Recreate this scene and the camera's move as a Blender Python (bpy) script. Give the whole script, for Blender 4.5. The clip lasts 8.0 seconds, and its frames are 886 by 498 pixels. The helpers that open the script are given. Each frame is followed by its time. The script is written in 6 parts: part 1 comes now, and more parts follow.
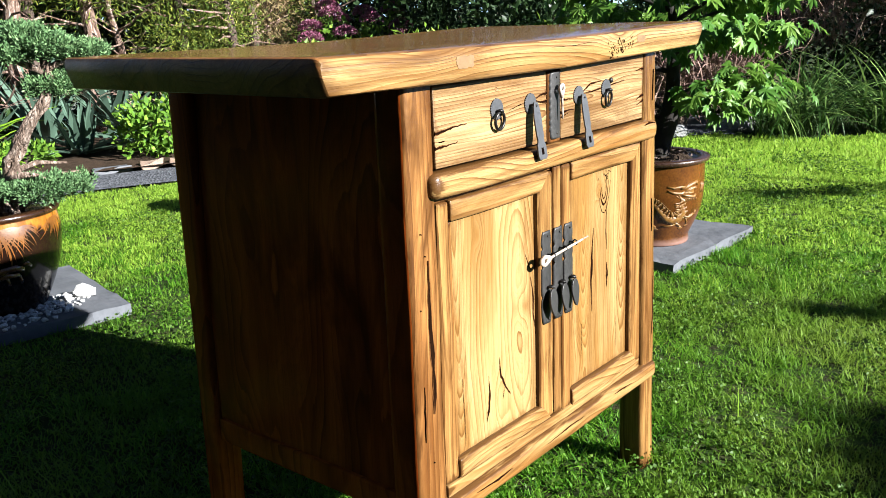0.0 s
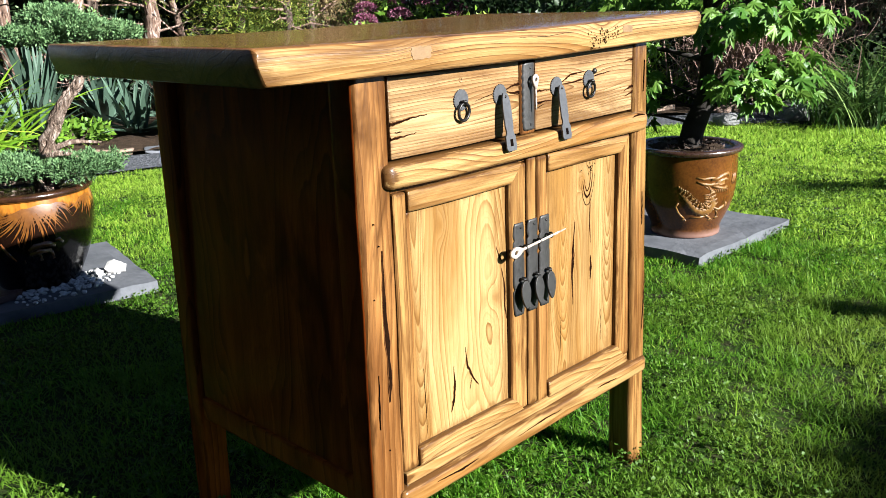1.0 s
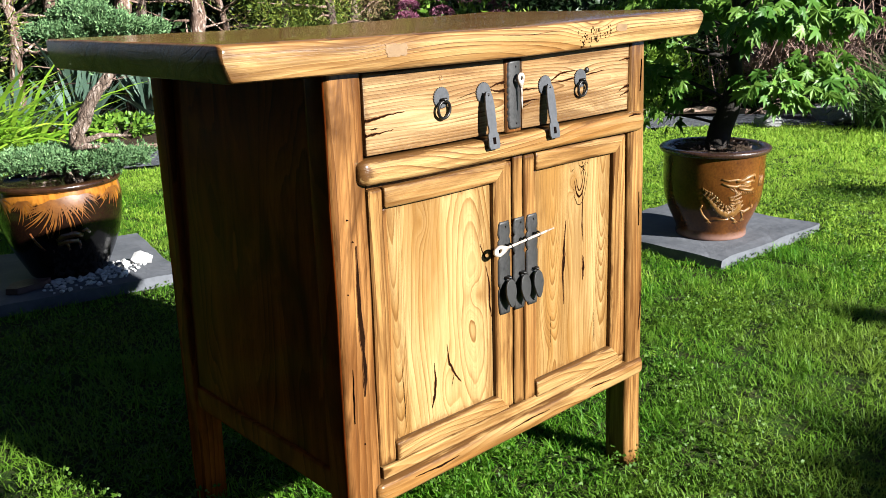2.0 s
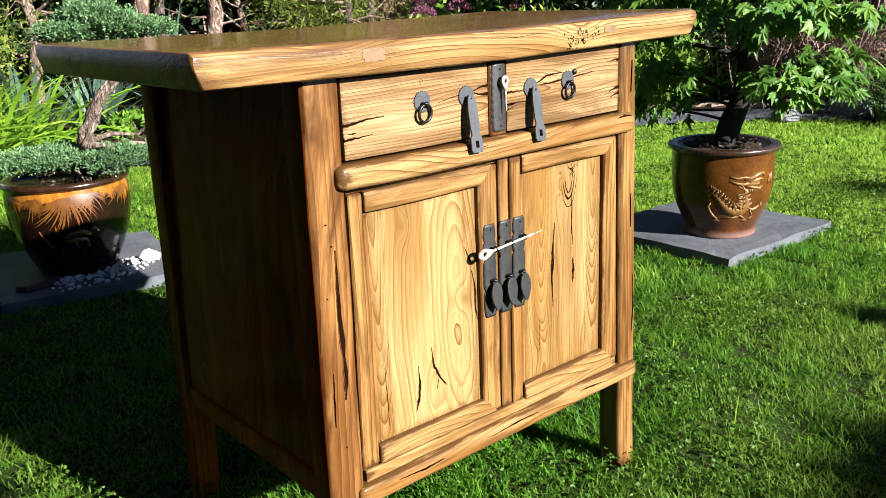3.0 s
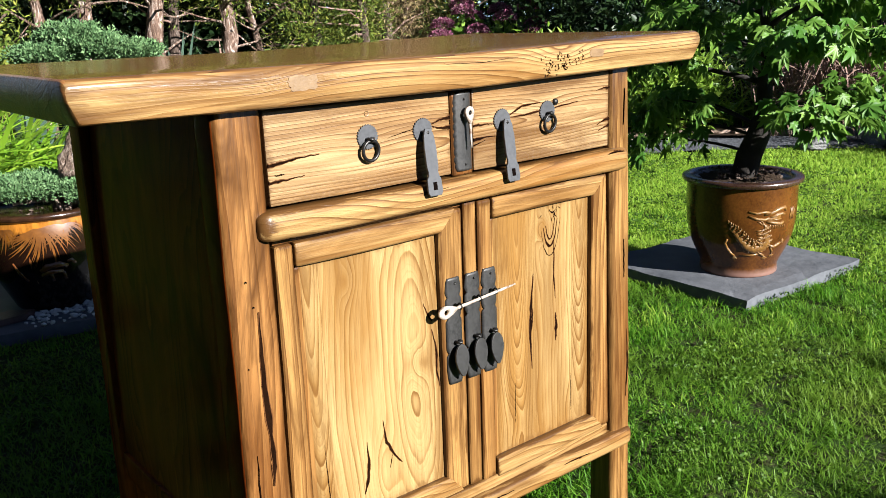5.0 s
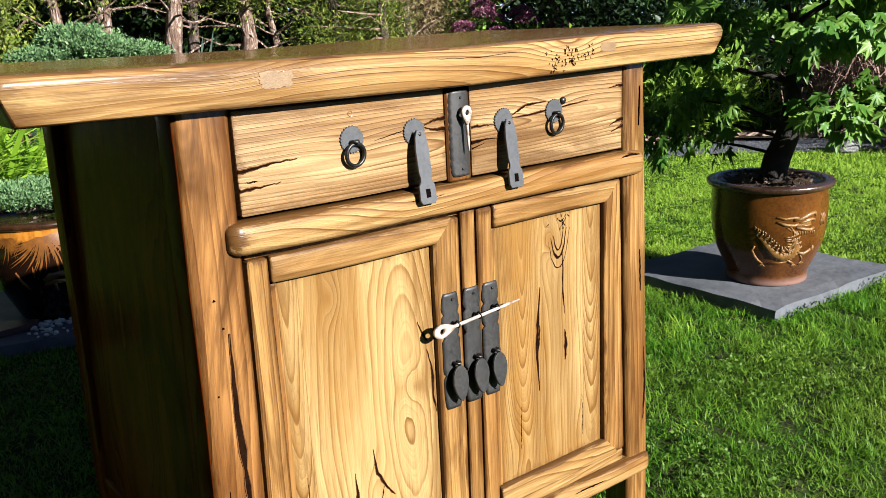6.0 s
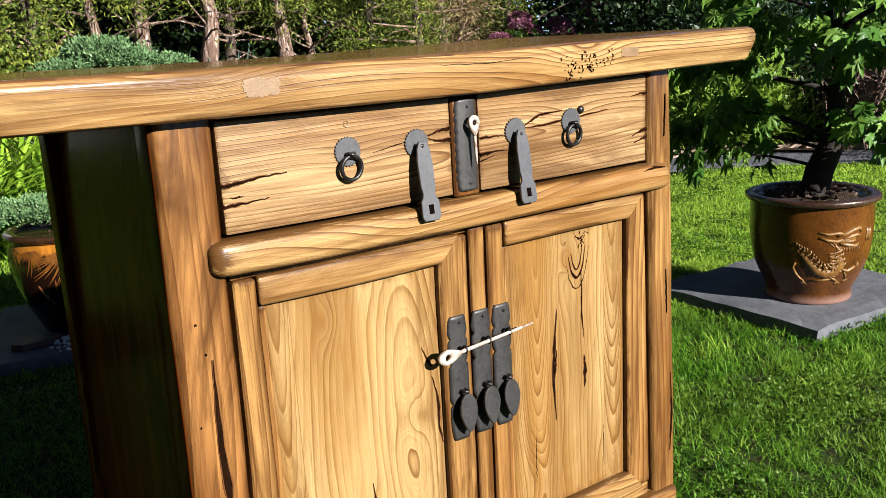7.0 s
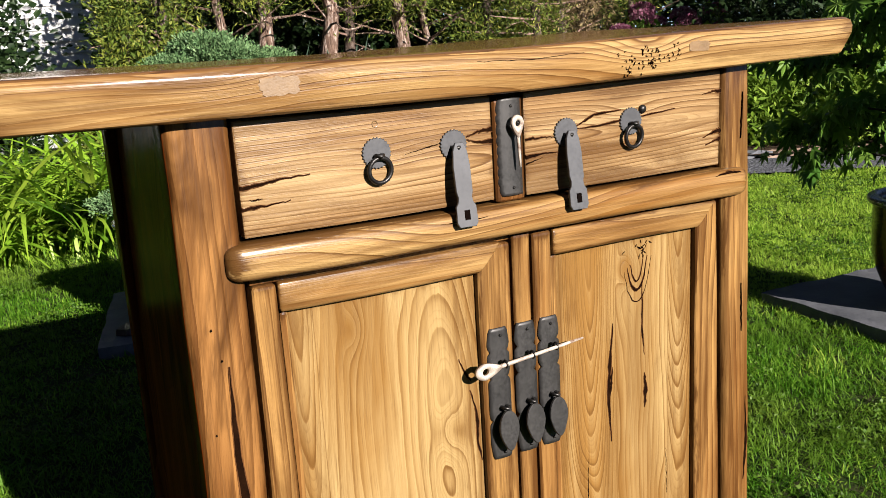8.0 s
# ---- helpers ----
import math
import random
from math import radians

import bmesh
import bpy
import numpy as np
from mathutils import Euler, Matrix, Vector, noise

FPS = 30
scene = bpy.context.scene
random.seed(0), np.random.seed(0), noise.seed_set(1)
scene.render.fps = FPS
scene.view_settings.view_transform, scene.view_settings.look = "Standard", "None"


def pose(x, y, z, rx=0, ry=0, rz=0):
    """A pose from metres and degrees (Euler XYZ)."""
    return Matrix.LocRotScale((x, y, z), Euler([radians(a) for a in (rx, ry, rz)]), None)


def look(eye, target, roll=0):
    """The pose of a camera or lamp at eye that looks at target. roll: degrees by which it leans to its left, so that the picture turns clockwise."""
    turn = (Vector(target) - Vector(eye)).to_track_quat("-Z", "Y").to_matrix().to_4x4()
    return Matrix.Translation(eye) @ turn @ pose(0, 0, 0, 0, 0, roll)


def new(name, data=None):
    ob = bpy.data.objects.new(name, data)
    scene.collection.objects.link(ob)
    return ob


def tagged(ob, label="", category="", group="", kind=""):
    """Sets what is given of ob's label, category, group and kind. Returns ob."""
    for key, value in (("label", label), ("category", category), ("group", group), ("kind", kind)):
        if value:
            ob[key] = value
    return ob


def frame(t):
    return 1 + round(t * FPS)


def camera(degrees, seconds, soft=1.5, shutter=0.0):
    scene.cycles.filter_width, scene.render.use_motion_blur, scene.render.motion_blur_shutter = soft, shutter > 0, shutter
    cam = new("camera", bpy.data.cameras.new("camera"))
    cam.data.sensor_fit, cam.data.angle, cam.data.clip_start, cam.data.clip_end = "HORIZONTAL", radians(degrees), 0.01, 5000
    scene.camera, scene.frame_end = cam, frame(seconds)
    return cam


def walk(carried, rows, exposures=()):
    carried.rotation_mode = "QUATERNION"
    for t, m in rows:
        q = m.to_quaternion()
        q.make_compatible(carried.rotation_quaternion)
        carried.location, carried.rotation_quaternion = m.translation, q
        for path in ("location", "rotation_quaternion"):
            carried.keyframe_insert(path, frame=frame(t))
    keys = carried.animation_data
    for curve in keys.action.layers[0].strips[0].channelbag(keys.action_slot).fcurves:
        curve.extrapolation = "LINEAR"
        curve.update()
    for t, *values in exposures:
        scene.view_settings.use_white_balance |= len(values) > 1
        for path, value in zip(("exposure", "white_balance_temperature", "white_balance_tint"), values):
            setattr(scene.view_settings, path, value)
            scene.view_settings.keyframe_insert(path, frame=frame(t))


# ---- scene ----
cam = camera(53.9, 8.0, soft=0.8)
PATH = [
    (0, (-1.26, -0.815, 0.997), (0.214, 0.432, 0.472), -2.5),
    (0.5, (-1.208, -0.884, 1.002), (0.217, 0.41, 0.459), -2.6),
    (1, (-1.153, -0.935, 1.003), (0.214, 0.415, 0.446), -2.2),
    (1.5, (-1.108, -0.978, 0.995), (0.21, 0.421, 0.442), -2.0),
    (3, (-1.027, -1.056, 1.012), (0.218, 0.402, 0.443), -2.4),
    (3.5, (-0.979, -1.047, 1.012), (0.248, 0.429, 0.45), -2.6),
    (4, (-0.917, -1.02, 1.01), (0.313, 0.462, 0.466), -2.8),
    (4.5, (-0.86, -0.993, 1.007), (0.363, 0.499, 0.48), -2.4),
    (6, (-0.711, -0.906, 0.98), (0.456, 0.638, 0.475), -2.8),
    (6.5, (-0.658, -0.876, 0.973), (0.475, 0.698, 0.483), -3.0),
    (7, (-0.63, -0.868, 0.967), (0.47, 0.734, 0.494), -3.2),
    (7.5, (-0.576, -0.865, 0.971), (0.455, 0.782, 0.497), -3.0),
    (8, (-0.513, -0.867, 0.964), (0.346, 0.876, 0.491), -3.6),
]
walk(cam, [(t, look(eye, target, roll)) for t, eye, target, roll in PATH],
     exposures=[(0, 2.35, 6350, 9), (1.5, 2.17, 6400, 9), (3.5, 2.11, 6450, 10), (4.5, 2.03, 6450, 10), (6, 1.9, 6500, 10), (7, 1.77, 6700, 12), (8, 1.55, 7000, 15)])

# ---- light and air ----
SUN_WAY = Vector((-0.2, 1.0, -0.45)).normalized()
world = bpy.data.worlds.new("world")
scene.world = world
world.use_nodes = True
wt = world.node_tree
sky = wt.nodes.new("ShaderNodeTexSky")
sky.sky_type, sky.sun_disc = "NISHITA", False
sky.sun_elevation = math.asin(-SUN_WAY.z)
sky.sun_rotation = math.atan2(-SUN_WAY.x, -SUN_WAY.y)
sky.air_density, sky.dust_density, sky.altitude = 0.32, 0.0, 2500
wt.links.new(sky.outputs[0], wt.nodes["Background"].inputs[0])
wt.nodes["Background"].inputs[1].default_value = 0.05
sun = new("sun", bpy.data.lights.new("sun", "SUN"))
sun.data.energy, sun.data.angle, sun.data.color = 5.0, radians(0.5), (1.0, 0.985, 0.955)
sun.matrix_world = look((8, -40, 15), Vector((8, -40, 15)) + SUN_WAY)

# ---- materials ----


class Nodes:
    """Short calls to wire a node material."""

    def __init__(self, name, rough=0.6, metal=0.0, coat=0.0, coat_rough=0.1, spec=0.5):
        self.mat = bpy.data.materials.new(name)
        self.mat.use_nodes = True
        self.t = self.mat.node_tree
        self.b = self.t.nodes["Principled BSDF"]
        self.b.inputs["Roughness"].default_value = rough
        self.b.inputs["Metallic"].default_value = metal
        self.b.inputs["Coat Weight"].default_value = coat
        self.b.inputs["Coat Roughness"].default_value = coat_rough
        self.b.inputs["Specular IOR Level"].default_value = spec
        self.c = self.t.nodes.new("ShaderNodeTexCoord").outputs["Object"]

    def put(self, socket, value):
        if isinstance(value, bpy.types.NodeSocket):
            self.t.links.new(value, socket)
        else:
            socket.default_value = value

    def scaled(self, scale, vec=None):
        n = self.t.nodes.new("ShaderNodeMapping")
        self.put(n.inputs[0], vec or self.c)
        n.inputs["Scale"].default_value = scale
        return n.outputs[0]

    def noise(self, scale, detail=3, rough=0.55, vec=None, distort=0.0):
        n = self.t.nodes.new("ShaderNodeTexNoise")
        self.put(n.inputs["Vector"], vec or self.c)
        n.inputs["Scale"].default_value, n.inputs["Detail"].default_value = scale, detail
        n.inputs["Roughness"].default_value, n.inputs["Distortion"].default_value = rough, distort
        return n.outputs[0]

    def cells(self, scale, vec=None, feature="F1", out=0):
        n = self.t.nodes.new("ShaderNodeTexVoronoi")
        n.feature = feature
        self.put(n.inputs["Vector"], vec or self.c)
        n.inputs["Scale"].default_value = scale
        return n.outputs[out]

    def math(self, op, a, b=0.0):
        n = self.t.nodes.new("ShaderNodeMath")
        n.operation = op
        self.put(n.inputs[0], a)
        self.put(n.inputs[1], b)
        return n.outputs[0]

    def ramp(self, fac, *stops):
        n = self.t.nodes.new("ShaderNodeValToRGB")
        self.put(n.inputs[0], fac)
        e = n.color_ramp.elements
        while len(e) < len(stops):
            e.new(0.5)
        for k, (p, c) in zip(e, stops):
            k.position = p
            k.color = (*c, 1) if isinstance(c, tuple) else (c, c, c, 1)
        return n.outputs[0]

    def mix(self, fac, a, b, how="MIX"):
        n = self.t.nodes.new("ShaderNodeMix")
        n.data_type, n.blend_type = "RGBA", how
        self.put(n.inputs[0], fac)
        for s, v in ((n.inputs[6], a), (n.inputs[7], b)):
            self.put(s, (*v, 1) if isinstance(v, tuple) else v)
        return n.outputs[2]

    def island(self):
        return self.t.nodes.new("ShaderNodeNewGeometry").outputs["Random Per Island"]

    def any_object(self):
        return self.t.nodes.new("ShaderNodeObjectInfo").outputs["Random"]

    def bump(self, height, strength=0.3, distance=0.002):
        n = self.t.nodes.new("ShaderNodeBump")
        self.put(n.inputs["Height"], height)
        n.inputs["Strength"].default_value, n.inputs["Distance"].default_value = strength, distance
        self.put(self.b.inputs["Normal"], n.outputs[0])

    def done(self, colour=None, rough=None):
        if colour is not None:
            self.put(self.b.inputs["Base Color"], (*colour, 1) if isinstance(colour, tuple) else colour)
        if rough is not None:
            self.put(self.b.inputs["Roughness"], rough)
        return self.mat


def elm(name, axis, light, mid, dark, lines=85.0, sway=7.0, swell=2.2, breadth=7.0, coat=0.5, seed=0.0, wear=0.6, ink=0.9, glaze=0.0, gloss=0.2, polish=0.14, planing=1.6, slant=0.0, patch=(2.6, 15.0), deep=0.75, figure=(), eyes=(), fibre=0.5, floor=0.1, blotch=(3.2, 11.0), tilt=0.0):
    """Lacquered elm with the grain along one axis: growth rings, each of its own strength, fibres and pores.
    figure: the boards glued side by side, each with its lower edge across the grain and the heart of its nested arches
    (place across, place along, flatness of the arches, rings to the metre). eyes: knots that the rings flow round."""
    n = Nodes(name, rough=0.36, coat=coat, coat_rough=polish, spec=gloss)

    def stretch(along, across):
        return (along, across, across) if axis == "x" else (across, across, along)

    move = n.t.nodes.new("ShaderNodeVectorMath")
    n.put(move.inputs[0], n.c)
    rnd = n.any_object()
    comb = n.t.nodes.new("ShaderNodeCombineXYZ")
    n.put(comb.inputs[0], n.math("MULTIPLY", rnd, 7.0))
    n.put(comb.inputs[1], n.math("MULTIPLY", rnd, 3.7))
    n.put(comb.inputs[2], n.math("MULTIPLY", rnd, 11.0 + seed))
    n.put(move.inputs[1], comb.outputs[0])
    at = move.outputs[0]
    axes = n.t.nodes.new("ShaderNodeSeparateXYZ")
    n.put(axes.inputs[0], n.c if figure else at)
    along, across = (axes.outputs[0], axes.outputs[2]) if axis == "x" else (axes.outputs[2], axes.outputs[0])
    across = n.math("ADD", across, n.math("MULTIPLY", axes.outputs[1], 0.4))
    bend = n.noise(1.0, 1.3, 0.4, n.scaled(stretch(swell, breadth), at), 0.15)
    shake = n.noise(1.0, 2.0, 0.5, n.scaled(stretch(9.0, 55.0), at))

    def hump(offset, wide):
        return n.math("POWER", n.math("DIVIDE", offset, wide), 2.0)

    joint = None
    if figure:
        phase = None
        for k, (edge, c_across, c_along, flat, count) in enumerate(figure):
            da, dl = n.math("SUBTRACT", across, c_across), n.math("MULTIPLY", n.math("SUBTRACT", along, c_along), flat)
            far = n.math("SQRT", n.math("ADD", n.math("ADD", n.math("MULTIPLY", da, da), n.math("MULTIPLY", dl, dl)), 1e-5))
            rings = n.math("ADD", n.math("MULTIPLY", far, count), 31.7 * k)
            if phase is None:
                phase = rings
            else:
                past = n.math("GREATER_THAN", across, edge)
                phase = n.math("ADD", n.math("MULTIPLY", past, rings), n.math("MULTIPLY", n.math("SUBTRACT", 1.0, past), phase))
                seam = n.math("LESS_THAN", n.math("ABSOLUTE", n.math("SUBTRACT", across, edge)), 0.0005)
                joint = seam if joint is None else n.math("MAXIMUM", joint, seam)
    else:
        phase = n.math("ADD", n.math("MULTIPLY", across, lines), n.math("MULTIPLY", along, slant))
    knot = None
    for c_across, c_along, wide, long, lift in eyes:
        bell = n.math("POWER", 2.718, n.math("MULTIPLY", n.math("ADD", hump(n.math("SUBTRACT", across, c_across), wide), hump(n.math("SUBTRACT", along, c_along), long)), -1.0))
        phase = n.math("ADD", phase, n.math("MULTIPLY", bell, lift))
        if lift > 3.5:
            knot = bell
    phase = n.math("ADD", phase, n.math("MULTIPLY", n.math("SUBTRACT", bend, 0.5), 2 * sway))
    phase = n.math("ADD", phase, n.math("MULTIPLY", shake, 0.7))
    each = n.t.nodes.new("ShaderNodeTexWhiteNoise")
    each.noise_dimensions = "1D"
    n.put(each.inputs["W"], n.math("FLOOR", phase))
    weight = n.ramp(each.outputs[0], (0.05, 0.2), (0.7, 1.0))
    saw = n.math("FRACT", phase)
    fade = n.ramp(n.noise(1.0, 3.0, 0.6, n.scaled(stretch(patch[0], patch[1]), at)), (0.4, floor), (0.55, 1.0))
    line = n.ramp(saw, (0.0, 0.0), (0.35, 0.05), (0.7, 0.3), (0.88, 1.0), (0.95, 1.0), (1.0, 0.15))
    line = n.math("MULTIPLY", n.math("MULTIPLY", line, weight), n.math("MULTIPLY", fade, ink))
    hair = n.math("FRACT", n.math("MULTIPLY", phase, 4.0))
    hair = n.math("MULTIPLY", n.ramp(hair, (0.0, 0.0), (0.6, 0.0), (0.9, 1.0), (1.0, 0.2)), n.math("MULTIPLY", fade, 0.3 * ink))
    line = n.math("MAXIMUM", line, hair)
    spin = n.t.nodes.new("ShaderNodeVectorRotate")
    spin.rotation_type = "Y_AXIS"
    spin.inputs["Angle"].default_value = tilt
    n.put(spin.inputs["Vector"], at)
    turned = spin.outputs[0]
    pores = n.noise(1.0, 3.0, 0.6, n.scaled(stretch(16.0, 620.0), at))
    strand = n.noise(1.0, 5.0, 0.7, n.scaled(stretch(3.0, 95.0), turned), 0.2)
    tone = n.noise(1.0, 3.0, 0.55, n.scaled(stretch(2.2, 13.0), at), 0.5)
    # the early wood of each ring is paler than its late wood
    soft = n.math("ADD", n.math("MULTIPLY", tone, 0.75), n.math("MULTIPLY", n.math("MULTIPLY", saw, weight), 0.14))
    body = n.mix(n.ramp(soft, (0.34, 0.0), (0.56, 1.0)), light, mid)
    late = tuple((1 - deep) * a + deep * b for a, b in zip(mid, dark))
    body = n.mix(n.math("MULTIPLY", n.ramp(strand, (0.44, 0.0), (0.62, 1.0)), fibre), body, tuple(0.6 * a + 0.4 * b for a, b in zip(mid, dark)))
    dashes = n.math("MULTIPLY", n.ramp(pores, (0.34, 1.0), (0.47, 0.0)), n.math("ADD", n.math("MULTIPLY", line, 0.5), 0.22))
    body = n.mix(dashes, body, dark)
    body = n.mix(line, body, late)
    thread = n.noise(1.0, 4.0, 0.62, n.scaled(stretch(2.2, 210.0), at), 0.15)
    body = n.mix(n.math("MULTIPLY", n.ramp(thread, (0.53, 0.0), (0.6, 1.0)), n.math("MULTIPLY", fade, 0.75 * fibre)), body, tuple(0.5 * a + 0.5 * b for a, b in zip(mid, dark)))
    stain = n.noise(1.0, 4.0, 0.62, n.scaled(stretch(*blotch), turned), 0.8)
    burnt = tuple(0.35 * a + 0.65 * b for a, b in zip(mid, dark))
    body = n.mix(n.math("MULTIPLY", n.ramp(stain, (0.5, 0.0), (0.68, 1.0)), wear), body, burnt)
    if knot is not None:  # the heart of a knot is brown
        body = n.mix(n.math("MULTIPLY", n.ramp(n.math("MULTIPLY", knot, n.math("ADD", strand, 0.5)), (0.35, 0.0), (0.8, 1.0)), 0.7), body, tuple(0.75 * a + 0.25 * b for a, b in zip(mid, dark)))
    if joint is not None:
        body = n.mix(n.math("MULTIPLY", joint, 0.55), body, late)
    if glaze:  # dark stain left along the arrises by rubbing down, with crevice shade painted in
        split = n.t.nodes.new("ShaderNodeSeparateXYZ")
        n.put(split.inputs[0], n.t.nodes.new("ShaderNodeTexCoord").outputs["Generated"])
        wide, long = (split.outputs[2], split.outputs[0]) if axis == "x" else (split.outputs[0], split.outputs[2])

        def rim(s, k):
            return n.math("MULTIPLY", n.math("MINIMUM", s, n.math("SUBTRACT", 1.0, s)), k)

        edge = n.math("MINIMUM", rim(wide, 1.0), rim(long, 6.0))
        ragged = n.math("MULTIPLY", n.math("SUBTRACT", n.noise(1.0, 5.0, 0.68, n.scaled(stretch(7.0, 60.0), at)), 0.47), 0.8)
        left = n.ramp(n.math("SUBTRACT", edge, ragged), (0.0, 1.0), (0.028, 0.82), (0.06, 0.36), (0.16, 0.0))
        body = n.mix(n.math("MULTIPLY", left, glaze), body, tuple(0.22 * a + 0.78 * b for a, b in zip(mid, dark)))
    planed = n.noise(1.0, 2.0, 0.5, n.scaled(stretch(9.0, 26.0), at))
    height = n.math("ADD", n.math("MULTIPLY", planed, planing), n.math("SUBTRACT", n.math("MULTIPLY", pores, 0.3), n.math("MULTIPLY", line, 0.5)))
    n.bump(n.math("ADD", height, n.math("MULTIPLY", n.math("ADD", strand, thread), -0.45 * planing)), 0.6, 0.0014)
    return n.done(body, n.ramp(pores, (0.3, 0.5), (0.7, 0.28)))


HONEY = (0.29, 0.184, 0.074)
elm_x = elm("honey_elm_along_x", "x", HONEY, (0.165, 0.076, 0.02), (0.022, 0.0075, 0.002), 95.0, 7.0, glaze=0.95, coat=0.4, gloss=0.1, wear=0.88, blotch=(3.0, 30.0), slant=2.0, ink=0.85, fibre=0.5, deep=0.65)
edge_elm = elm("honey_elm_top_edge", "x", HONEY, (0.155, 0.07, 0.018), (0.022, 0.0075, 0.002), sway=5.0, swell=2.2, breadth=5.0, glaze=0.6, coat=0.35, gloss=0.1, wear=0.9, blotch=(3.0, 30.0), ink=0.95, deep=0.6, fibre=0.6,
               figure=((0.0, 0.897, -0.12, 0.06, 170.0),), eyes=((0.935, 0.18, 0.02, 0.06, 3.0), (0.94, -0.33, 0.02, 0.07, 2.5)))
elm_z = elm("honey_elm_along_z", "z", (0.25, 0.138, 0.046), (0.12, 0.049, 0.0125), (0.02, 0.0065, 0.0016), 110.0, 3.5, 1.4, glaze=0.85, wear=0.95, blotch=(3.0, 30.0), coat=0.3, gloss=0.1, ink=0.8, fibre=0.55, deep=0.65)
PANEL = (0.26, 0.174, 0.073), (0.172, 0.088, 0.024), (0.045, 0.0155, 0.0034)
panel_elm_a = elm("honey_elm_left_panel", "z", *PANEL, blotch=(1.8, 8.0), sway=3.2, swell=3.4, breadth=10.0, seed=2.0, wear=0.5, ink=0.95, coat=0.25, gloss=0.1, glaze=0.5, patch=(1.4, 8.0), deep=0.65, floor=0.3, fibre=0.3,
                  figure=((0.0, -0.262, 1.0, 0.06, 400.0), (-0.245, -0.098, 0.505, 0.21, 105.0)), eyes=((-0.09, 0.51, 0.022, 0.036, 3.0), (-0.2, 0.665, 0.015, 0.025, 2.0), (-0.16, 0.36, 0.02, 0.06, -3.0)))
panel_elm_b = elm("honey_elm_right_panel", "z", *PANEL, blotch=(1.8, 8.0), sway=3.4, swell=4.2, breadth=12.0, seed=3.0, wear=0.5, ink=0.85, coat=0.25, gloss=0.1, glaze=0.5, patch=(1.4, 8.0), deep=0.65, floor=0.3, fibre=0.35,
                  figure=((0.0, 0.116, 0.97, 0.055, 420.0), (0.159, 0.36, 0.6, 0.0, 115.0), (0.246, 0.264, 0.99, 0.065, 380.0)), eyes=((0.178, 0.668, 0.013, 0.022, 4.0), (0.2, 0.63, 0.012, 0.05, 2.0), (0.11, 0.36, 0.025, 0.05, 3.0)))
DRAWER = (0.281, 0.189, 0.093), (0.166, 0.084, 0.029), (0.025, 0.0083, 0.0022)
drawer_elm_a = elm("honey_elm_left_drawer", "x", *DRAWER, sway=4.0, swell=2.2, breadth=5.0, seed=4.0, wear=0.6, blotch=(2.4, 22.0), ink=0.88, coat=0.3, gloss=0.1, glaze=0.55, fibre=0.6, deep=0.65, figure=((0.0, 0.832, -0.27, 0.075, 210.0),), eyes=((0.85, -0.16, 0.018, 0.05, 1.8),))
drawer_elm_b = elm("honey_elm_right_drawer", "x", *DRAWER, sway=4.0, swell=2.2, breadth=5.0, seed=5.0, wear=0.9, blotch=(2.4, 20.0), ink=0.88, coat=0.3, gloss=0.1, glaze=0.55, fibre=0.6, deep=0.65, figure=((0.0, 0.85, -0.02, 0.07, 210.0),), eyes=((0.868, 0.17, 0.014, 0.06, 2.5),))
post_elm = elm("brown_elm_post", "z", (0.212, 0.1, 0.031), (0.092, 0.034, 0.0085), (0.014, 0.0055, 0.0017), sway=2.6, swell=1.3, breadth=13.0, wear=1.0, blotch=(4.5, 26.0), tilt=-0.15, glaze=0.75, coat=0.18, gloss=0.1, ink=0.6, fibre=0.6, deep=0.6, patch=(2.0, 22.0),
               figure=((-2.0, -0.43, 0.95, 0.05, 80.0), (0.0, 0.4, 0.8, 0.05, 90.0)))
# same elm made redder and darker; the sides' shade is put into it
side_elm = elm("shade_toned_elm_side", "z", (0.3, 0.064, 0.0095), (0.175, 0.034, 0.005), (0.025, 0.005, 0.0015), 70.0, 6.0, ink=0.55, fibre=0.25, coat=0.14, gloss=0.0, polish=0.18, planing=0.35, wear=0.85, blotch=(2.5, 8.0))
end_elm = elm("dull_elm_end_grain", "x", (0.2, 0.09, 0.03), (0.12, 0.048, 0.015), (0.05, 0.018, 0.006), 70.0, 6.0, coat=0.05, gloss=0.1, polish=0.3)
top_elm = elm("brown_elm_top", "x", (0.17, 0.085, 0.028), (0.12, 0.055, 0.017), (0.04, 0.015, 0.0045), 70.0, 6.0, coat=0.85, gloss=0.0, polish=0.11, planing=0.4)


def plain(name, a, b, scale, rough=0.6, metal=0.0, bump=0.3, dist=0.002, coat=0.0, detail=5, coat_rough=0.1, spec=0.5):
    """A surface that drifts between two tones at two scales."""
    n = Nodes(name, rough, metal, coat, coat_rough, spec)
    big, small = n.noise(scale, detail), n.noise(scale * 9, 4, 0.6)
    tone = n.math("ADD", n.math("MULTIPLY", big, 0.65), n.math("MULTIPLY", small, 0.35))
    n.bump(small, bump, dist)
    return n.done(n.ramp(tone, (0.34, a), (0.66, b)), n.ramp(small, (0.3, max(0.02, rough - 0.08)), (0.7, min(1, rough + 0.08))))


